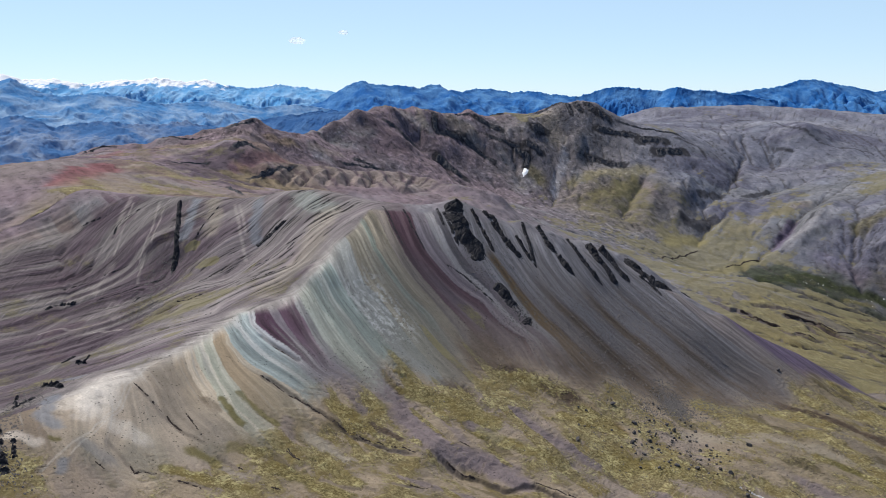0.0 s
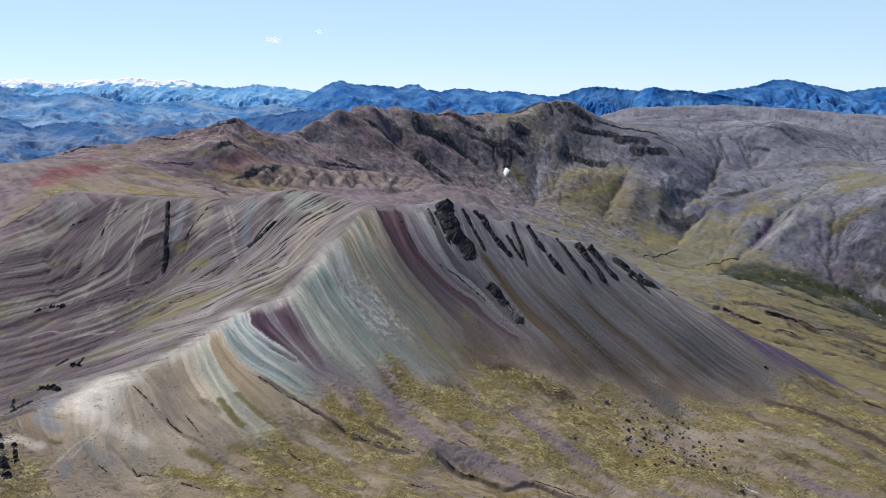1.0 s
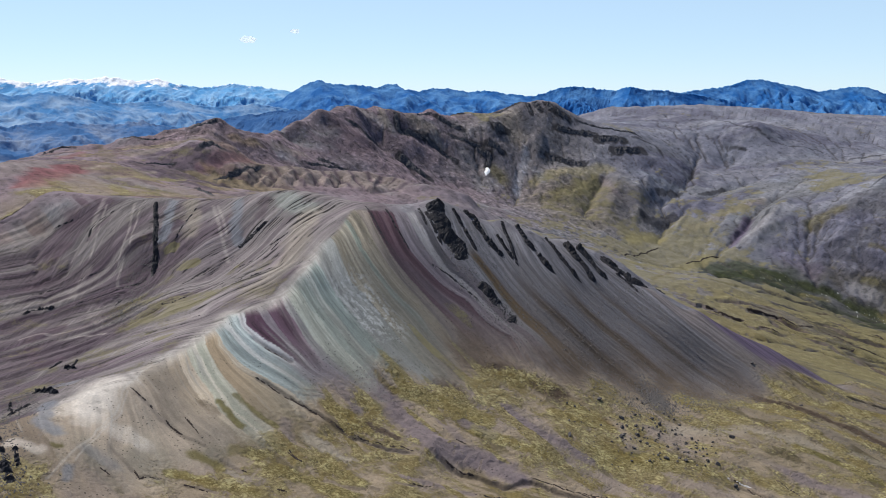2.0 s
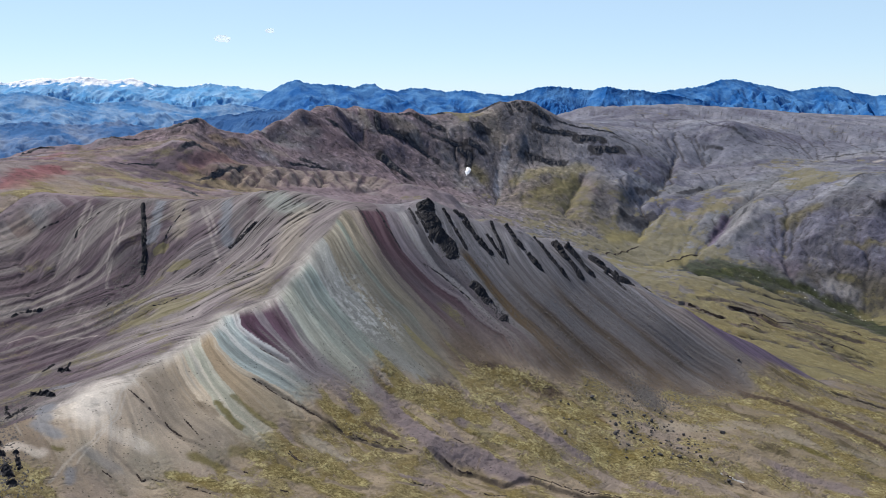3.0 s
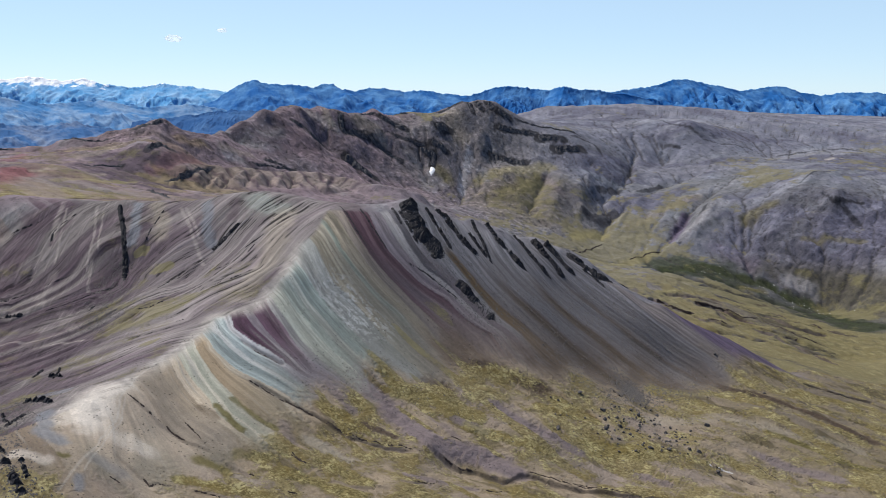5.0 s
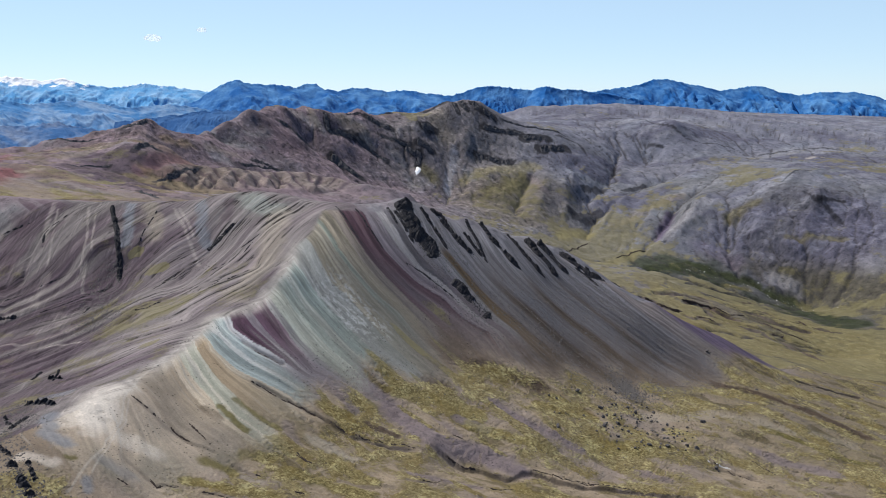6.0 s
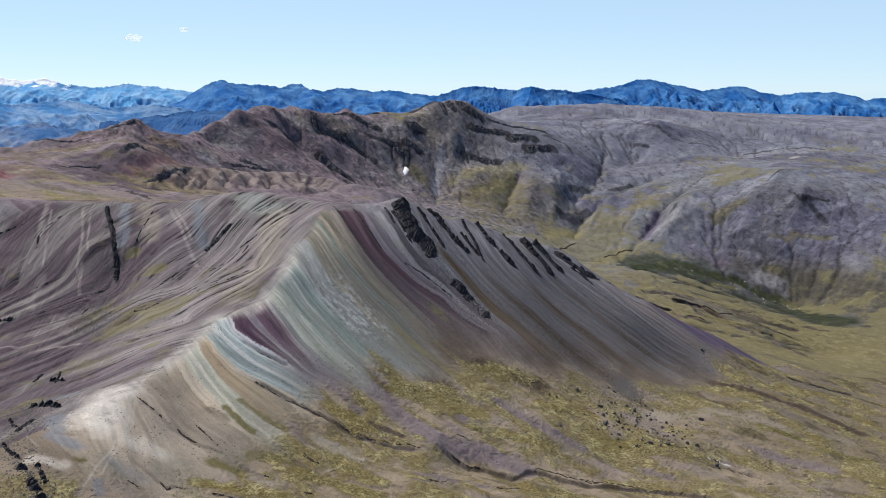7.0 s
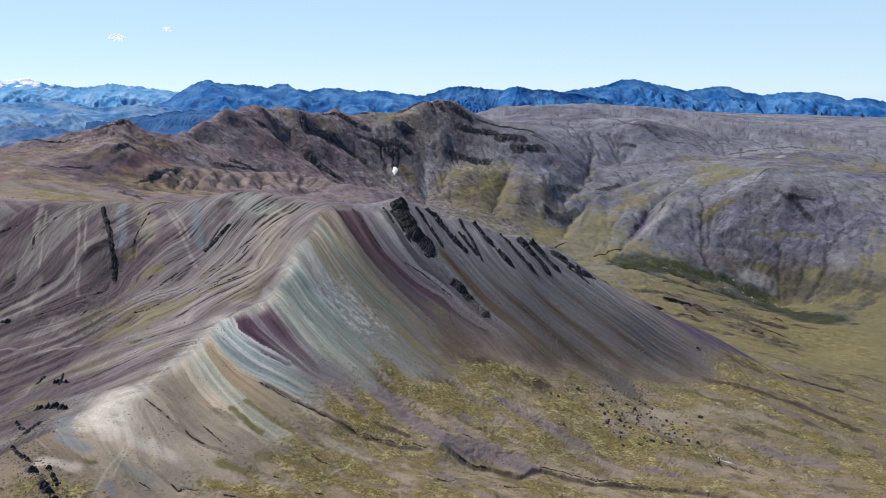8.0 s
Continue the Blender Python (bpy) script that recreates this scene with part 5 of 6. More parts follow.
    for line, wide in ((TRAIL, 0.8), (TRAIL_TWIN, 0.6)):
        box = (np.abs(x + 150) < 60) & (np.abs(y - 430) < 110)
        d, _, _ = along(line, x[box] + wob[box] * 2, y[box] + wob[box])
        tone[box] = mix(tone[box], (0.60, 0.57, 0.52), smooth(wide * 1.1, wide * 0.3, d) * 0.35)
        grass[box] *= 1 - smooth(3, 1, d)
    # bare earth on the walls of the cuts, their shade painted in dark
    for line, deep, wide in CUTS:
        box, s, on = cut_side(line, wide, x, y)
        raw = on * smooth(-1.2, 0.0, s) * smooth(0.9 + 0.4 * wide, 0.2 + 0.2 * wide, s)
        tone[box] = mix(tone[box], (0.19, 0.14, 0.145) if deep > 2 else (0.07, 0.055, 0.055), raw * 0.5 * min(1.0, deep / 1.5))
        grass[box] *= 1 - raw
    # what the surface is made of: scree in streaks, ledges, grass, streaks of rock, scarps
    as_face = on_face * (1 - grown) * (1 - 0.7 * fade) * (0.35 + 0.65 * smooth(195, 230, u))
    bared = 1 - 0.85 * hill
    crags = smooth(1150, 1300, y - 0.3 * x) * smooth(1850, 1750, y) * smooth(420, 250, x) * smooth(-420, -300, x)
    rocky = foot + 0.15 * smooth(420, 560, x) * smooth(1330, 1450, y)
    stripes = as_bowl * smooth(-165, -195, x)
    ground_marks = np.clip(outer * (1 - on_face) + on_face * grown, 0, 1) * (1 - as_bowl) * (1 - 0.8 * bare) + 0.45 * side
    kinds = np.stack([as_face * bared, as_bowl * (1 - 0.4 * stripes) * (0.6 + 0.4 * smooth(6, 30, sd)) * bared, grass, crags, rocky, stripes, ground_marks * bared], -1)
    depth = (tone.mean(-1, keepdims=True) / 0.29) ** 0.35   # stretches the contrast: dark ground darker, pale ground paler
    return np.concatenate([np.clip(tone * depth * 0.575, 0.015, 0.8), np.clip(kinds, 0, 1)], -1)



def by_rows(work, *grids):
    """The work done some rows at a time, which is quicker."""
    return np.concatenate([work(*(g[k:k + 24] for g in grids)) for k in range(0, len(grids[0]), 24)])


GZ = by_rows(height, GX, GY)
_dzr = np.gradient(GZ, axis=0) / np.gradient(RADII)[:, None]
_dza = np.gradient(GZ, axis=1) / (RADII[:, None] * np.gradient(AZIMUTHS)[None])
STEEP = np.hypot(_dzr, _dza)
SOIL = by_rows(soil_colour, GX, GY, GZ, STEEP)
WAY = by_rows(lambda x, y: np.stack([*bed(x, y), *ledge(x, y)], -1), GX, GY)
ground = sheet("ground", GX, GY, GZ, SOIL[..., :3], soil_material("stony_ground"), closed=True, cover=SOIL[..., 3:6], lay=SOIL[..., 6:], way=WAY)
tagged(ground, "striped purple, green and tan scree slopes with yellow-green grass", "terrain", kind="structure")


# ---- far ranges ----
CENTRAL_RANGE = [(-426, 2280, 244), (-351, 2290, 258), (-302, 2300, 276), (-260, 2310, 304), (-232, 2320, 317), (-211, 2326, 322), (-183, 2330, 315), (-148, 2340, 313), (-105, 2350, 311), (-61, 2370, 303), (-31, 2388, 316), (-9, 2400, 312), (14, 2420, 300), (53, 2450, 292), (93, 2470, 304), (142, 2490, 300), (190, 2500, 292), (246, 2500, 297), (304, 2510, 287), (371, 2520, 281)]
BROWN_RANGE = [(358, 2650, 276), (410, 2650, 283), (461, 2650, 297), (494, 2640, 308), (561, 2630, 305), (602, 2620, 300), (640, 2600, 297), (671, 2560, 308), (714, 2560, 297), (763, 2580, 300), (814, 2600, 292), (892, 2620, 283), (993, 2650, 269)]
EAST_RANGE = [(927, 3000, 277), (1025, 3050, 296), (1126, 3100, 306), (1212, 3130, 320), (1250, 3147, 333), (1309, 3160, 335), (1385, 3180, 323), (1450, 3200, 313), (1550, 3220, 292), (1627, 3240, 300), (1700, 3250, 311), (1770, 3250, 305), (1829, 3250, 285), (1905, 3240, 275), (1972, 3200, 286), (2098, 3180, 286), (2171, 3150, 271), (2219, 3150, 258), (2280, 3140, 265), (2351, 3140, 254), (2494, 3140, 233)]
SNOW_RANGE = [(-1599, 2750, 353), (-1455, 2740, 356), (-1348, 2730, 349), (-1276, 2720, 329), (-1173, 2720, 332), (-1088, 2720, 315), (-980, 2710, 332), (-926, 2700, 325), (-875, 2700, 335), (-824, 2700, 330), (-773, 2700, 322), (-713, 2700, 329), (-654, 2700, 312), (-570, 2700, 303), (-501, 2700, 315), (-448, 2690, 310), (-345, 2680, 298), (-244, 2680, 282)]
DARK_HILL = [(-405, 1760, 239), (-352, 1760, 242), (-297, 1750, 251), (-254, 1750, 257), (-222, 1750, 261), (-179, 1750, 259), (-125, 1750, 254), (-49, 1760, 238)]
WEST_FOOTHILLS = [(-1095, 1850, 264), (-986, 1850, 299), (-891, 1850, 324), (-851, 1860, 299), (-802, 1880, 285), (-737, 1900, 293), (-672, 1950, 277), (-613, 2000, 268), (-527, 2060, 276), (-445, 2100, 257), (-358, 2140, 265), (-257, 2200, 249)]
WEST_LOW_HILLS = [(-928, 1560, 231), (-827, 1560, 245), (-746, 1580, 255), (-696, 1600, 234), (-630, 1640, 243), (-571, 1680, 234), (-496, 1720, 240), (-408, 1760, 216), (-345, 1780, 210)]



def mountain_range(name, line, depth, drop, material, seed, label, spurs=38.0, rough=1.0, cols=480, rows=80, lee=0.5):
    """A range along a crest line: spurs and gullies run down from it on both sides."""
    line = np.asarray(line, float)
    run = np.r_[0, np.cumsum(np.hypot(*np.diff(line[:, :2], axis=0).T))]
    s = np.linspace(0, run[-1], cols)
    cx, cy, cz = (np.interp(s, run, line[:, k]) for k in range(3))
    v = np.r_[np.linspace(-lee, 0, rows // 3)[:-1], np.linspace(0, 1, rows) ** 1.15]
    tx, ty = np.gradient(cx), np.gradient(cy)
    tx, ty = (np.convolve(np.pad(a, 20, "edge"), np.ones(41) / 41, "valid") for a in (tx, ty))
    tl = np.hypot(tx, ty)
    nx, ny = ty / tl, -tx / tl
    V = v[:, None]
    X, Y = cx + nx * V * depth, cy + ny * V * depth
    a = np.abs(V)
    wob = fbm(X, Y, spurs * 2.2, 3, seed + 5) * spurs * 0.5
    spur = ridged(X + wob, Y * 0.55 + wob, spurs, 7, seed, 0.58) - 0.7
    peaks = ((ridged(X, Y, spurs * 0.45, 5, seed + 9, 0.6) - 0.72) * 11 + (ridged(X, Y, spurs * 0.12, 3, seed + 11) - 0.72) * 2.5) * rough * smooth(0.2, 0.0, a)
    Z = cz - drop * a ** 0.8 + spur * drop * 0.55 * rough * smooth(0.0, 0.35, a) * (1.15 - 0.6 * a) + peaks
    ob = sheet(name, X, Y, Z, None, material)
    return tagged(ob, label, "mountain", kind="structure")


def range_material(name, rock, light, snow=0.0, snow_height=300.0):
    m, t, b = nodes(name, 1.0)
    pos = t.nodes.new("ShaderNodeNewGeometry")
    n = node(t, "ShaderNodeTexNoise", Scale=0.014, Detail=10.0, Roughness=0.68)
    t.links.new(pos.outputs["Position"], n.inputs["Vector"])
    bump = node(t, "ShaderNodeBump", Strength=0.9, Distance=8.0)
    t.links.new(n.outputs["Fac"], bump.inputs["Height"])
    t.links.new(bump.outputs[0], b.inputs["Normal"])
    r = t.nodes.new("ShaderNodeValToRGB")
    r.color_ramp.elements[0].position, r.color_ramp.elements[1].position = 0.42, 0.64
    r.color_ramp.elements[0].color, r.color_ramp.elements[1].color = (*rock, 1), (*light, 1)
    t.links.new(n.outputs["Fac"], r.inputs["Fac"])
    out = r.outputs["Color"]
    if snow:
        sep = t.nodes.new("ShaderNodeSeparateXYZ")
        t.links.new(pos.outputs["Position"], sep.inputs[0])
        n2 = node(t, "ShaderNodeTexNoise", Scale=0.03, Detail=6.0, Roughness=0.7)
        t.links.new(pos.outputs["Position"], n2.inputs["Vector"])
        add = t.nodes.new("ShaderNodeMath")
        add.operation = "MULTIPLY_ADD"
        add.inputs[1].default_value = 90.0
        t.links.new(n2.outputs["Fac"], add.inputs[0])
        t.links.new(sep.outputs["Z"], add.inputs[2])
        step = t.nodes.new("ShaderNodeMapRange")
        step.inputs["From Min"].default_value, step.inputs["From Max"].default_value = snow_height + 42, snow_height + 50
        t.links.new(add.outputs[0], step.inputs["Value"])
        mx = t.nodes.new("ShaderNodeMix")
        mx.data_type = "RGBA"
        mx.inputs["B"].default_value = (0.85, 0.88, 0.92, 1)
        t.links.new(step.outputs[0], mx.inputs["Factor"])
        t.links.new(out, mx.inputs["A"])
        out = mx.outputs["Result"]
    t.links.new(out, b.inputs["Base Color"])
    return m


# the blue of aerial haze is painted into the ranges' rock colours
hazed_rock = range_material("hazed_rock", (0.01, 0.105, 0.33), (0.085, 0.235, 0.47))
dark_rock = range_material("dark_hazed_rock", (0.02, 0.09, 0.25), (0.06, 0.15, 0.32))
pale_rock = range_material("pale_hazed_rock", (0.05, 0.19, 0.42), (0.24, 0.36, 0.52))
low_rock = range_material("brown_hazed_rock", (0.04, 0.13, 0.31), (0.20, 0.26, 0.37))
snow_rock = range_material("snowy_hazed_rock", (0.09, 0.30, 0.58), (0.28, 0.48, 0.70), 1.0, 312.0)
mountain_range("mountain_range_1", SNOW_RANGE, 500, 160, snow_rock, 31, "mountains with snow-covered crests, painted hazy blue", 80, 1.3)
mountain_range("mountain_range_2", EAST_RANGE, 520, 210, hazed_rock, 41, "jagged rocky mountain range, painted hazy dark blue", 85, 1.3)
mountain_range("mountain_range_3", BROWN_RANGE, 260, 170, hazed_rock, 47, "rocky mountains with bare slopes, painted hazy blue", 80, 1.1)
mountain_range("mountain_range_4", CENTRAL_RANGE, 420, 130, hazed_rock, 53, "mountain range behind the brown massif, painted hazy dark blue", 95, 1.1)
mountain_range("mountain_range_5", WEST_FOOTHILLS, 380, 105, pale_rock, 61, "eroded foothills in the distance, painted hazy pale blue", 110, 1.2)
mountain_range("mountain_range_6", WEST_LOW_HILLS, 300, 80, low_rock, 67, "low brown eroded foothills in the distance, painted hazy blue", 85, 1.2)
mountain_range("mountain_range_7", DARK_HILL, 160, 50, dark_rock, 71, "flat-topped hill, painted hazy dark blue", 60, 1.0)


# ---- rock ribs, crags and boulders ----
def rock_material(name, dark, light, size=1.0):
    m, t, b = nodes(name, 0.85)
    pos = t.nodes.new("ShaderNodeNewGeometry")
    n = node(t, "ShaderNodeTexNoise", Scale=0.9 / size, Detail=8.0, Roughness=0.7)
    t.links.new(pos.outputs["Position"], n.inputs["Vector"])
    r = t.nodes.new("ShaderNodeValToRGB")
    r.color_ramp.elements[0].position, r.color_ramp.elements[1].position = 0.35, 0.72
    r.color_ramp.elements[0].color, r.color_ramp.elements[1].color = (*dark, 1), (*light, 1)
    t.links.new(n.outputs["Fac"], r.inputs["Fac"])
    t.links.new(r.outputs["Color"], b.inputs["Base Color"])
    bump = node(t, "ShaderNodeBump", Strength=0.8, Distance=0.4 * size)
    t.links.new(n.outputs["Fac"], bump.inputs["Height"])
    t.links.new(bump.outputs[0], b.inputs["Normal"])
    return m


black_rock = rock_material("black_rock", (0.006, 0.006, 0.009), (0.06, 0.057, 0.062))
crag_rock = rock_material("crag_rock", (0.025, 0.027, 0.036), (0.12, 0.115, 0.12), 3.0)
raw_earth = rock_material("raw_earth", (0.022, 0.017, 0.015), (0.10, 0.075, 0.065), 0.8)
boulder_rock = rock_material("boulder_rock", (0.03, 0.028, 0.03), (0.16, 0.15, 0.145), 0.6)
pale_stone = rock_material("pale_stone", (0.35, 0.34, 0.33), (0.75, 0.74, 0.72), 0.8)
scree_rock = rock_material("scree_rock", (0.045, 0.04, 0.04), (0.19, 0.175, 0.165), 0.5)


def rock_rib(name, line, wide, tall, seed, label, category="rock", group="", material=None, step=0.7, gaps=0.25, broken=0.35):
    """A jagged rib of upended rock along a line on the ground: broken teeth, a steep wall and a shelving back."""
    line = np.asarray(line, float)
    run = np.r_[0, np.cumsum(np.hypot(*np.diff(line[:, :2], axis=0).T))]
    n = max(6, int(run[-1] / step))
    s = np.linspace(0, run[-1], n)
    cx, cy = np.interp(s, run, line[:, 0]), np.interp(s, run, line[:, 1])
    tx, ty = np.gradient(cx), np.gradient(cy)
    tl = np.hypot(tx, ty)
    nx, ny = ty / tl, -tx / tl
    zero = np.zeros(n)
    cx = cx + nx * fbm(s, zero + seed * 7.7, 9, 3, seed) * wide * 0.3
    cy = cy + ny * fbm(s, zero + seed * 7.7, 9, 3, seed) * wide * 0.3
    ends = smooth(0, 0.06, s / run[-1]) * smooth(1, 0.86, s / run[-1])
    teeth = 0.8 + 0.7 * fbm(s, zero + 3.1, wide * 2.2, 3, seed + 1) + broken * np.sign(grain(s / (wide * 0.9), zero + 9.2, seed + 2))
    teeth = np.where(fbm(s, zero + 40, wide * 6, 2, seed + 3) < gaps - 0.6, 0.05, teeth) * ends
    girth = wide * (0.85 + 0.4 * fbm(s, zero + 60, wide * 2.5, 4, seed + 4, 0.7)) * (0.35 + 0.65 * ends)
    across = np.linspace(-1.15, 1.15, 13)
    rise = np.interp(across, (-1.15, -0.85, -0.6, -0.2, 0.1, 0.5, 0.85, 1.15), (-0.5, 0.15, 0.75, 1.0, 0.95, 0.7, 0.3, -0.5))
    X = cx + nx * girth * across[:, None]
    Y = cy + ny * girth * across[:, None]
    block = max(0.9, wide * 0.45)
    lump = _PERM[(np.floor(s / block).astype(int)[None] * 31 + np.floor(across[:, None] * wide / block).astype(int) * 57 + seed) & 1023] / 1023.0
    rough = grain(X * 1.1, Y * 1.1, seed + 5) * 0.35
    Z = height(X, Y) + tall * rise[:, None] * np.where(rise[:, None] > 0, np.maximum(teeth, 0.02) * (0.35 + 1.1 * lump) + rough * ends, 1.0) - 0.15
    ob = sheet(name, X + rough, Y, Z, None, material or black_rock)
    ob.data.polygons.foreach_set("use_smooth", np.zeros(len(ob.data.polygons), bool))
    return tagged(ob, label, category, group)


# line, half width, height
FINS = [
    ([(7, 684), (13, 659), (24, 646), (32, 640)], 5.0, 3.6), ([(38, 626), (47, 619), (54, 609), (63, 601)], 3.3, 3.0), ([(0, 672), (6, 657), (12, 642)], 0.7, 1.2),
    ([(-5, 676), (1, 655)], 0.6, 1.0), ([(10, 663), (18, 647), (25, 638)], 3.0, 3.0), ([(22, 684), (29, 668), (39, 650)], 0.9, 2.0),
    ([(32, 693), (41, 678), (52, 665), (62, 657)], 1.5, 2.6), ([(38, 695), (45, 676), (50, 660)], 1.0, 2.0), ([(57, 684), (68, 661)], 0.8, 2.0),
    ([(65, 715), (68, 685), (71, 654)], 0.8, 1.6), ([(77, 719), (86, 698), (99, 682), (106, 677)], 1.7, 2.6), ([(103, 728), (110, 714), (119, 701)], 1.0, 2.0),
    ([(104, 727), (114, 706), (129, 690)], 1.1, 2.2), ([(122, 734), (128, 717), (136, 709), (141, 697)], 2.0, 2.8), ([(132, 730), (143, 719), (154, 707)], 2.3, 2.8),
    ([(156, 744), (168, 730), (179, 725), (197, 733)], 2.8, 3.0), ([(164, 724), (174, 718), (182, 710)], 1.4, 1.8), ([(206, 744), (215, 743)], 1.1, 1.4),
    ([(-31, 664), (-23, 643), (-12, 625)], 0.4, 0.7), ([(-46, 661), (-35, 632), (-27, 618)], 0.3, 0.6), ([(2, 624), (15, 622), (28, 615), (38, 610)], 0.4, 0.6)]
for k, (line, wide, tall) in enumerate(FINS):
    rock_rib("rock_rib", line, wide * 2.0 + 0.5, tall * 0.8, 200 + 7 * k, "upended black rock rib on grey scree" if tall > 2.4 else "low broken black rock rib on grey scree", "rock", "rock ribs below the crest", step=0.5, gaps=0.06)
rock_rib("rock_dike", DIKE, 2.6, 1.6, 341, "narrow black rock dike down the bowl's side", "rock", gaps=0.1)
OUTCROPS = [([(-209, 438), (-203, 434), (-196, 428), (-190, 420)], 2.6, 3.0), ([(-210, 485), (-206, 480), (-200, 475)], 1.6, 2.2), ([(-193, 362), (-190, 355), (-185, 347), (-178, 336)], 3.2, 2.6),
            ([(-204, 396), (-202, 404), (-199, 413)], 1.8, 1.6), ([(-187, 362), (-182, 352), (-176, 343)], 1.5, 2.4), ([(-213, 420), (-208, 408), (-204, 400)], 1.4, 1.4), ([(-206, 384), (-200, 374), (-194, 366)], 1.3, 1.8)]
for k, (line, wide, tall) in enumerate(OUTCROPS):
    rock_rib("rock_outcrop", line, wide * 0.95, tall * 0.5, 401 + 7 * k, "dark broken rock outcrop beside the pale hill", "rock", "outcrops by the pale hill", step=0.35, gaps=0.3, broken=0.5)
# low dark ledges across the bowl: line, half width
BOWL_ROCKS = [
    ([(-120, 666), (-128, 657), (-135, 650), (-140, 645)], 2.2), ([(-106, 632), (-112, 620)], 0.8), ([(-124, 618), (-137, 617)], 0.7),
    ([(-181, 707), (-187, 682), (-190, 665)], 0.6), ([(-104, 587), (-119, 585), (-138, 592)], 0.5), ([(-164, 586), (-173, 580), (-185, 580)], 0.6),
    ([(-283, 735), (-303, 729)], 1.0), ([(-251, 733), (-264, 719), (-268, 706)], 0.7), ([(-266, 710), (-265, 696)], 1.1),
    ([(-261, 610), (-275, 609), (-278, 597)], 2.4), ([(-213, 602), (-215, 596)], 1.3), ([(-208, 499), (-205, 473)], 0.9),
    ([(-218, 502), (-219, 485)], 1.3), ([(-238, 657), (-261, 649), (-289, 631)], 0.6), ([(-199, 627), (-230, 616), (-256, 607)], 0.6),
    ([(-143, 535), (-150, 536)], 0.6), ([(-157, 627), (-174, 604)], 0.5), ([(-101, 640), (-115, 630)], 0.5)]
for k, (line, wide) in enumerate(BOWL_ROCKS):
    rock_rib("rock_ledge", line, wide * 0.9 + 0.25, 0.35 + wide * 0.45, 601 + 7 * k, "low dark rock ledge on the bowl's bare slope", "rock", "ledges of the bowl", step=0.5, gaps=0.35)
# raw edges of turf and soil above the cuts
HILL_BANKS = [
    [(-158, 429), (-150, 425), (-140, 419)], [(-140, 420), (-136, 416), (-128, 411)], [(-135, 428), (-126, 419), (-116, 407)], [(-142, 374), (-138, 370), (-129, 375)], [(-120, 372), (-112, 370), (-105, 369)],
    [(-103, 397), (-95, 393)], [(-104, 475), (-97, 475), (-86, 469), (-74, 466)], [(-102, 505), (-92, 502), (-85, 499)], [(-85, 470), (-76, 466), (-62, 460)], [(-62, 460), (-52, 453), (-41, 450), (-29, 450)],
    [(-29, 450), (-20, 450), (-14, 447)], [(2, 447), (9, 443), (18, 440)],
]
APRON_BANKS = [
    [(48, 443), (57, 441), (68, 436), (86, 433)], [(-17, 411), (-6, 414)], [(14, 417), (25, 415), (34, 417)], [(-79, 420), (-71, 412)], [(-80, 383), (-75, 382)],
    [(9, 467), (15, 464)], [(71, 437), (89, 436), (109, 431)], [(175, 477), (182, 474)], [(181, 471), (191, 456)], [(205, 486), (213, 466)],
    [(-153, 364), (-148, 362)], [(-79, 418), (-71, 412)],
]
SIDE_BANKS = [
    [(490, 950), (516, 965)], [(349, 1008), (368, 994), (390, 980)], [(411, 1037), (441, 1031), (470, 1015), (501, 1032)], [(398, 966), (419, 954)], [(500, 1024), (521, 975), (562, 960)],
    [(327, 1321), (378, 1386), (427, 1437)], [(447, 1369), (490, 1398), (523, 1410)], [(611, 1091), (621, 1018)],
]
for k, line in enumerate(HILL_BANKS + APRON_BANKS + SIDE_BANKS):
    far = line[0][1] > 900
    rock_rib("earth_bank", line, 1.7 if far else 0.65, 1.1 if far else 0.55, 701 + 7 * k, "low crumbling bank of dark raw earth", "earth bank", "earth banks", raw_earth, step=1.2 if far else 0.4, gaps=0.4 if line in HILL_BANKS else 0.12, broken=0.15)
for k, (line, wide) in enumerate(CRAGS + CRAGS_LOW):
    rock_rib("crag", line, wide * 1.4 + 0.6, wide * 0.7 + 0.8, 501 + 7 * k, "dark weathered crag on a bare hillside", "crag", "crags of the far hills", crag_rock, step=1.6, gaps=0.2, broken=0.15)


rock_rib("pale_outcrop", [(172, 479), (178, 476), (185, 471)], 1.1, 0.7, 951, "broken pale rock outcrop on the grassy apron", "rock", material=pale_stone, step=0.4)


def stone_mesh(name, seed, rounds=2):
    rnd = random.Random(seed)
    bm = bmesh.new()
    bmesh.ops.create_icosphere(bm, subdivisions=rounds, radius=1.0)
    off = Vector((rnd.uniform(0, 50), rnd.uniform(0, 50), rnd.uniform(0, 50)))
    cuts = [(Vector((rnd.gauss(0, 1), rnd.gauss(0, 1), rnd.gauss(0, 0.7))).normalized(), rnd.uniform(0.45, 0.8)) for _ in range(7)]
    for v in bm.verts:
        for n, d in cuts:
            over = v.co.dot(n) - d
            if over > 0:
                v.co -= n * over
        v.co *= 1 + 0.18 * noise.noise(v.co * 1.6 + off)
        v.co.z *= 0.78
    mesh = bpy.data.meshes.new(name)
    bm.to_mesh(mesh)
    bm.free()
    mesh.materials.append(boulder_rock)
    return mesh


STONES = [stone_mesh("boulder", 70 + k) for k in range(6)]


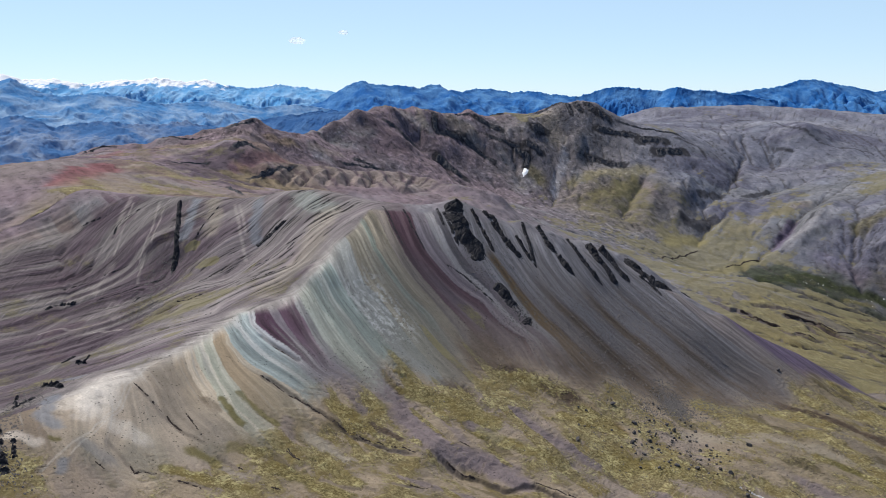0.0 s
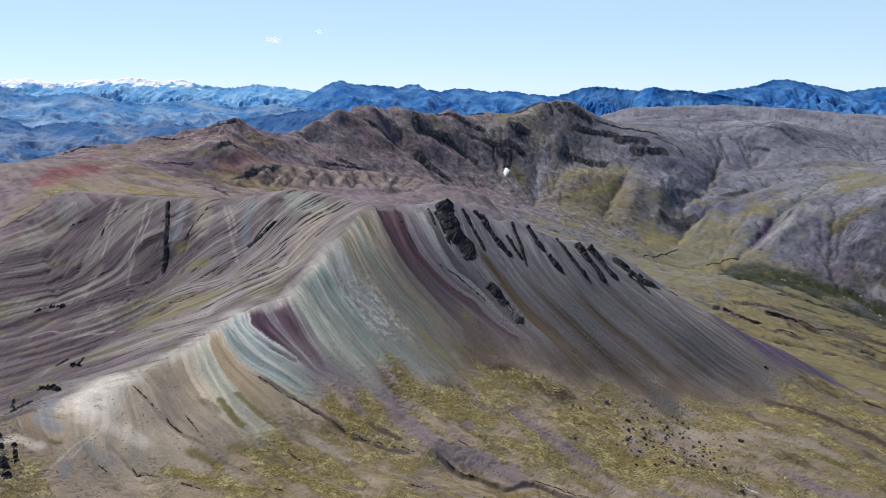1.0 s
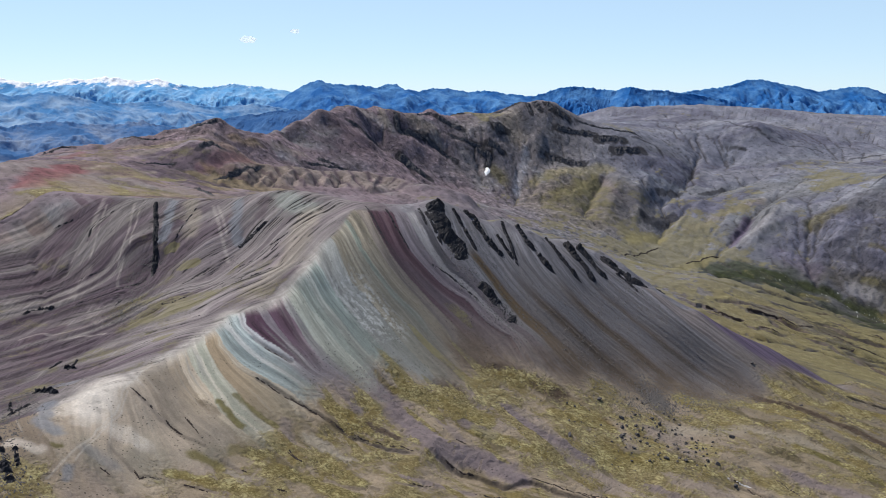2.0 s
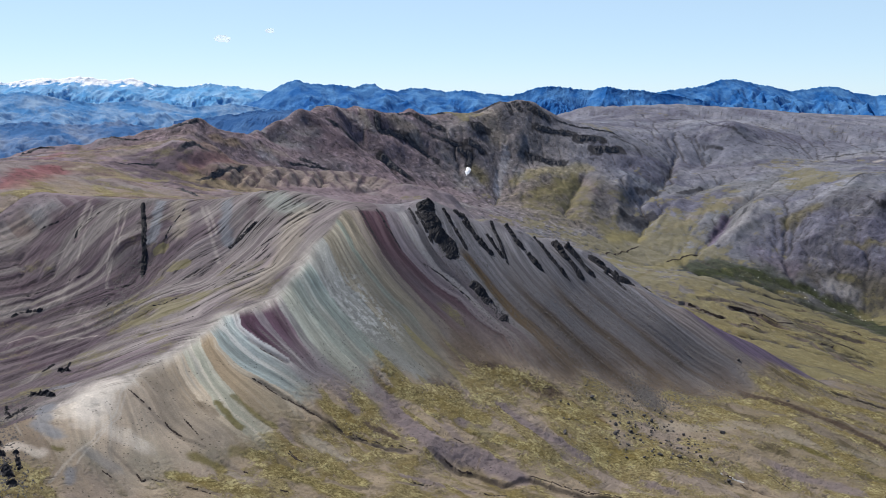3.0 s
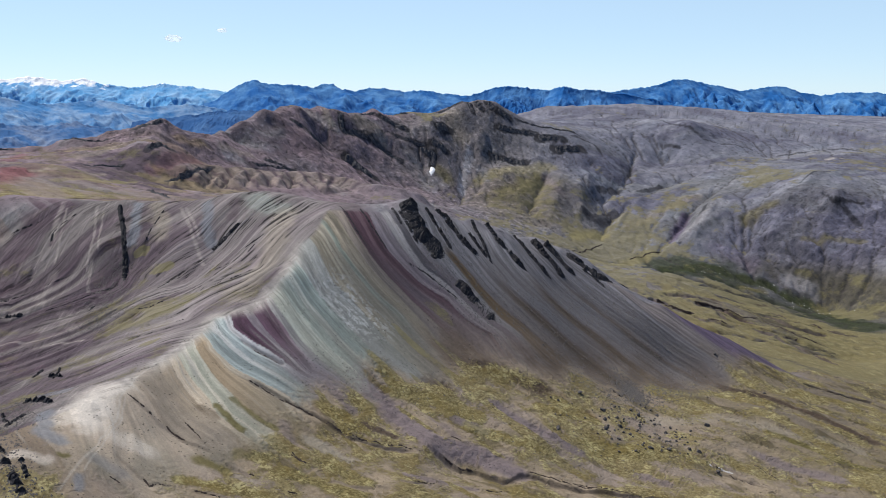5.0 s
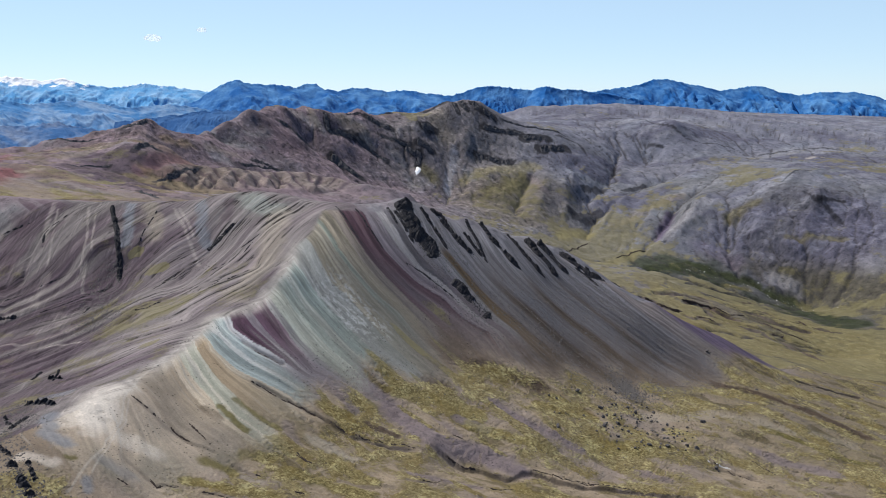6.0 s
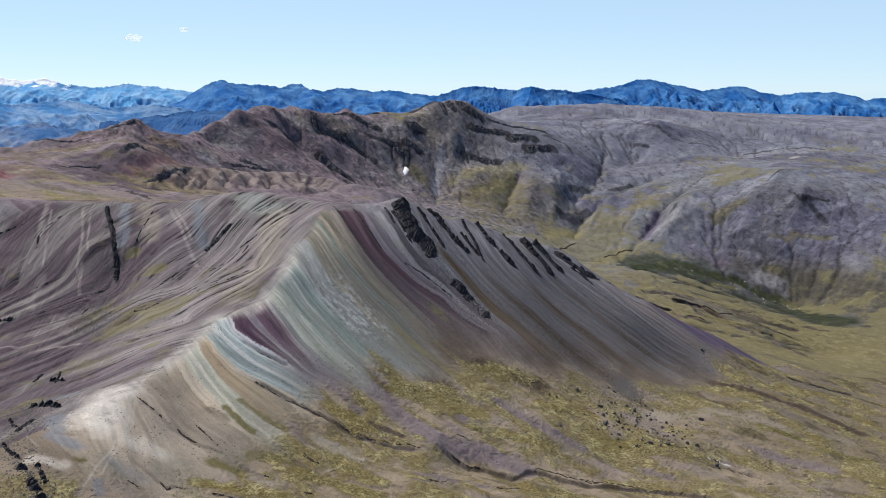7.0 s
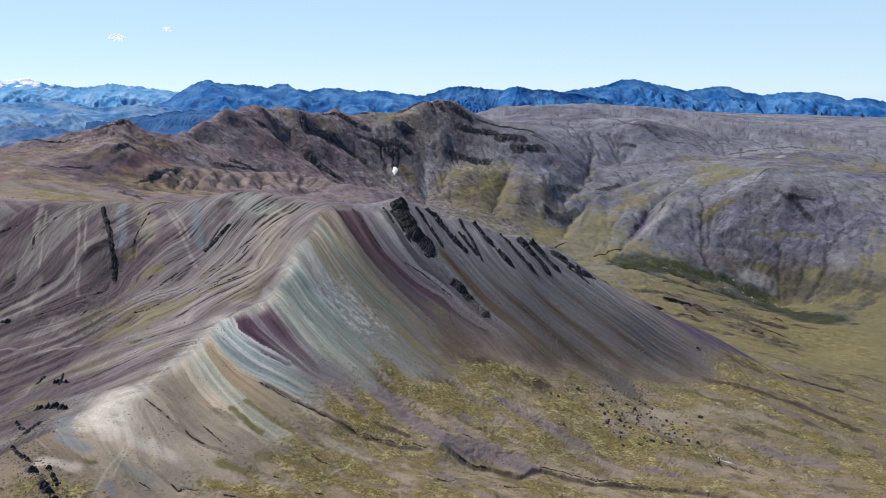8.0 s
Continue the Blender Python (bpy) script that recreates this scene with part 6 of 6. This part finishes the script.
def boulder(x, y, size, rnd):
    ob = new("boulder", rnd.choice(STONES))
    z = float(height(np.array([x]), np.array([y]))[0])
    ob.matrix_world = Matrix.Translation((x, y, z + 0.28 * size)) @ Euler((rnd.uniform(-0.3, 0.3), rnd.uniform(-0.3, 0.3), rnd.uniform(0, 6.3))).to_matrix().to_4x4() @ Matrix.Diagonal((size * rnd.uniform(0.8, 1.3), size * rnd.uniform(0.7, 1.0), size * rnd.uniform(0.7, 1.1), 1))
    return tagged(ob, "large dark boulder on the grassy apron" if size > 1.0 else "small dark boulder on the grassy apron", "boulder", "boulders on the apron")


_rnd = random.Random(5)
for x, y in ((123, 537), (120, 524), (116, 510), (131, 531), (129, 519), (147, 549), (151, 544), (167, 551), (168, 530), (162, 523), (121, 499), (139, 491), (155, 505), (151, 491), (199, 540), (268, 676), (171, 491), (166, 494), (175, 472), (112, 553), (80, 494), (288, 627)):
    boulder(x, y, _rnd.uniform(1.4, 2.2), _rnd)
for _ in range(130):
    boulder(_rnd.gauss(143, 24), _rnd.gauss(520, 24), _rnd.uniform(0.45, 1.25), _rnd)


def scree(name, count, spread, sizes, seed, label):
    """Loose stones too many to count, as one mesh."""
    rng = np.random.RandomState(seed)
    x, y = spread(rng, count)
    z = height(x, y)
    shape = np.array([(1, 0, -0.3), (0.3, 0.9, -0.3), (-0.8, 0.5, -0.3), (-0.7, -0.6, -0.3), (0.4, -0.9, -0.3), (0.35, 0.2, 0.75), (-0.4, -0.1, 0.6)])
    faces = np.array([(0, 1, 5), (1, 2, 5), (2, 6, 5), (2, 3, 6), (3, 4, 6), (4, 5, 6), (4, 0, 5)])
    size = sizes[0] + (sizes[1] - sizes[0]) * rng.rand(count) ** 2.5
    turn = rng.rand(count) * 6.283
    pts = shape[None] * (1 + 0.35 * rng.uniform(-1, 1, (count, 7, 3))) * size[:, None, None]
    c, s = np.cos(turn)[:, None], np.sin(turn)[:, None]
    co = np.stack([pts[..., 0] * c - pts[..., 1] * s + x[:, None], pts[..., 0] * s + pts[..., 1] * c + y[:, None], pts[..., 2] + z[:, None]], -1)
    tri = (faces[None] + 7 * np.arange(count)[:, None, None]).reshape(-1, 3)
    mesh = bpy.data.meshes.new(name)
    mesh.vertices.add(count * 7)
    mesh.vertices.foreach_set("co", co.astype(np.float32).ravel())
    mesh.loops.add(tri.size)
    mesh.loops.foreach_set("vertex_index", tri.astype(np.int32).ravel())
    mesh.polygons.add(len(tri))
    mesh.polygons.foreach_set("loop_start", np.arange(0, tri.size, 3, dtype=np.int32))
    mesh.update(calc_edges=True)
    mesh.materials.append(pale_stone if "pale" in label else scree_rock if "dark" not in label and "black" not in label else boulder_rock)
    return tagged(new(name, mesh), label, "stones", kind="stuff")


def face_spread(lo, hi, top, foot):
    def pick(rng, count):
        u = lo + (hi - lo) * rng.rand(count)
        v = foot - (foot - top) * rng.rand(count) ** 1.4 + rng.randn(count) * 9
        u = u + rng.randn(count) * 5
        return 0.78 * u + 0.62 * v, 0.62 * u - 0.78 * v
    return pick


scree("scree", 9000, face_spread(445, 600, -455, -345), (0.2, 0.8), 11, "loose grey-brown stones below the rock ribs")
scree("fin_debris", 1800, face_spread(405, 445, -505, -430), (0.2, 0.8), 12, "angular black debris round the rock ribs")
scree("block_field", 1500, lambda rng, n: (160 + rng.randn(n) * 6 + 2, 588 + rng.randn(n) * 9), (0.35, 1.1), 13, "dark blocks piled at the scree's foot")
scree("apron_stones", 4200, lambda rng, n: (rng.uniform(-60, 320, n), 430 + 150 * rng.rand(n) + 0.15 * rng.uniform(-60, 320, n)), (0.15, 0.55), 14, "small stones scattered over the grassy apron")
scree("bowl_stones", 1600, lambda rng, n: (-205 + rng.randn(n) * 9, rng.uniform(560, 650, n)), (0.2, 0.8), 15, "grey rubble below the black dike")
def hill_rubble(rng, count):
    y = rng.uniform(328, 445, count)
    return np.interp(y, (328, 345, 380, 445), (-176, -184, -201, -208)) + rng.randn(count) * 6, y


def meadow_spread(rng, count):
    k = rng.rand(count)
    return 560 + 170 * k + rng.randn(count) * 14, 1335 - 120 * k + rng.randn(count) * 16


scree("meadow_stones", 70, meadow_spread, (0.4, 1.5), 17, "pale stones in the green valley meadow")
scree("hill_stones", 1500, hill_rubble, (0.2, 0.8), 16, "dark rubble round the outcrops")

# ---- snow patch and clouds ----
_px, _py = np.meshgrid(np.linspace(-1, 1, 24), np.linspace(-1, 1, 24))
_r = np.maximum(np.abs(_px), np.abs(_py)) / np.maximum(np.hypot(_px, _py), 1e-6)
_px, _py = _px * _r, _py * _r
_edge = 1 + 0.35 * fbm(_px * 3, _py * 3, 1.6, 2, 171)
_sx = 149 + (_px * 4.5 + _py * 5) * _edge
_sy = 1592 + (_py * 12 - _px * 2) * _edge
snow, _t, _b = nodes("snow", 0.6)
_b.inputs["Base Color"].default_value = (0.86, 0.88, 0.9, 1)
_grit = node(_t, "ShaderNodeTexNoise", Scale=0.25, Detail=5.0)
_k = node(_t, "ShaderNodeBump", Strength=0.5, Distance=1.0)
_t.links.new(_grit.outputs["Fac"], _k.inputs["Height"])
_t.links.new(_k.outputs[0], _b.inputs["Normal"])
tagged(sheet("snow_patch", _sx, _sy, height(_sx, _sy) + 0.9 * (1 - np.clip(np.hypot(_px, _py), 0, 1) ** 2) - 0.2, None, snow), "small white snow patch in a dark gully", "snow")

cloud_white, _t, _b = nodes("cloud_white", 1.0)
_t.nodes.remove(_b)
_mx = _t.nodes.new("ShaderNodeMixShader")
_mx.inputs[0].default_value = 0.22
_tr = _t.nodes.new("ShaderNodeBsdfTransparent")
_tl = node(_t, "ShaderNodeBsdfTranslucent", Color=(1, 1, 1, 1))
_t.links.new(_tr.outputs[0], _mx.inputs[1])
_t.links.new(_tl.outputs[0], _mx.inputs[2])
_t.links.new(_mx.outputs[0], _t.nodes["Material Output"].inputs["Surface"])


def cloud(x, y, z, size, seed):
    bm = bmesh.new()
    bmesh.ops.create_icosphere(bm, subdivisions=4, radius=1.0)
    for v in bm.verts:
        k = 1 + 0.55 * noise.fractal(v.co * 1.4 + Vector((seed * 9.1, 0, 0)), 0.8, 2.1, 5)
        v.co = Vector((v.co.x * size * 1.1 * k, v.co.y * size * 0.5 * k, v.co.z * size * 0.5 * k))
    for f in bm.faces:
        f.smooth = True
    mesh = bpy.data.meshes.new("cloud")
    bm.to_mesh(mesh)
    bm.free()
    mesh.materials.append(cloud_white)
    ob = new("cloud", mesh)
    ob.location = (x, y, z)
    return tagged(ob, "small faint white cloud in a clear sky", "cloud", "small clouds")


cloud(-673, 4190, 524, 30, 3)
cloud(-465, 4200, 562, 18, 4)
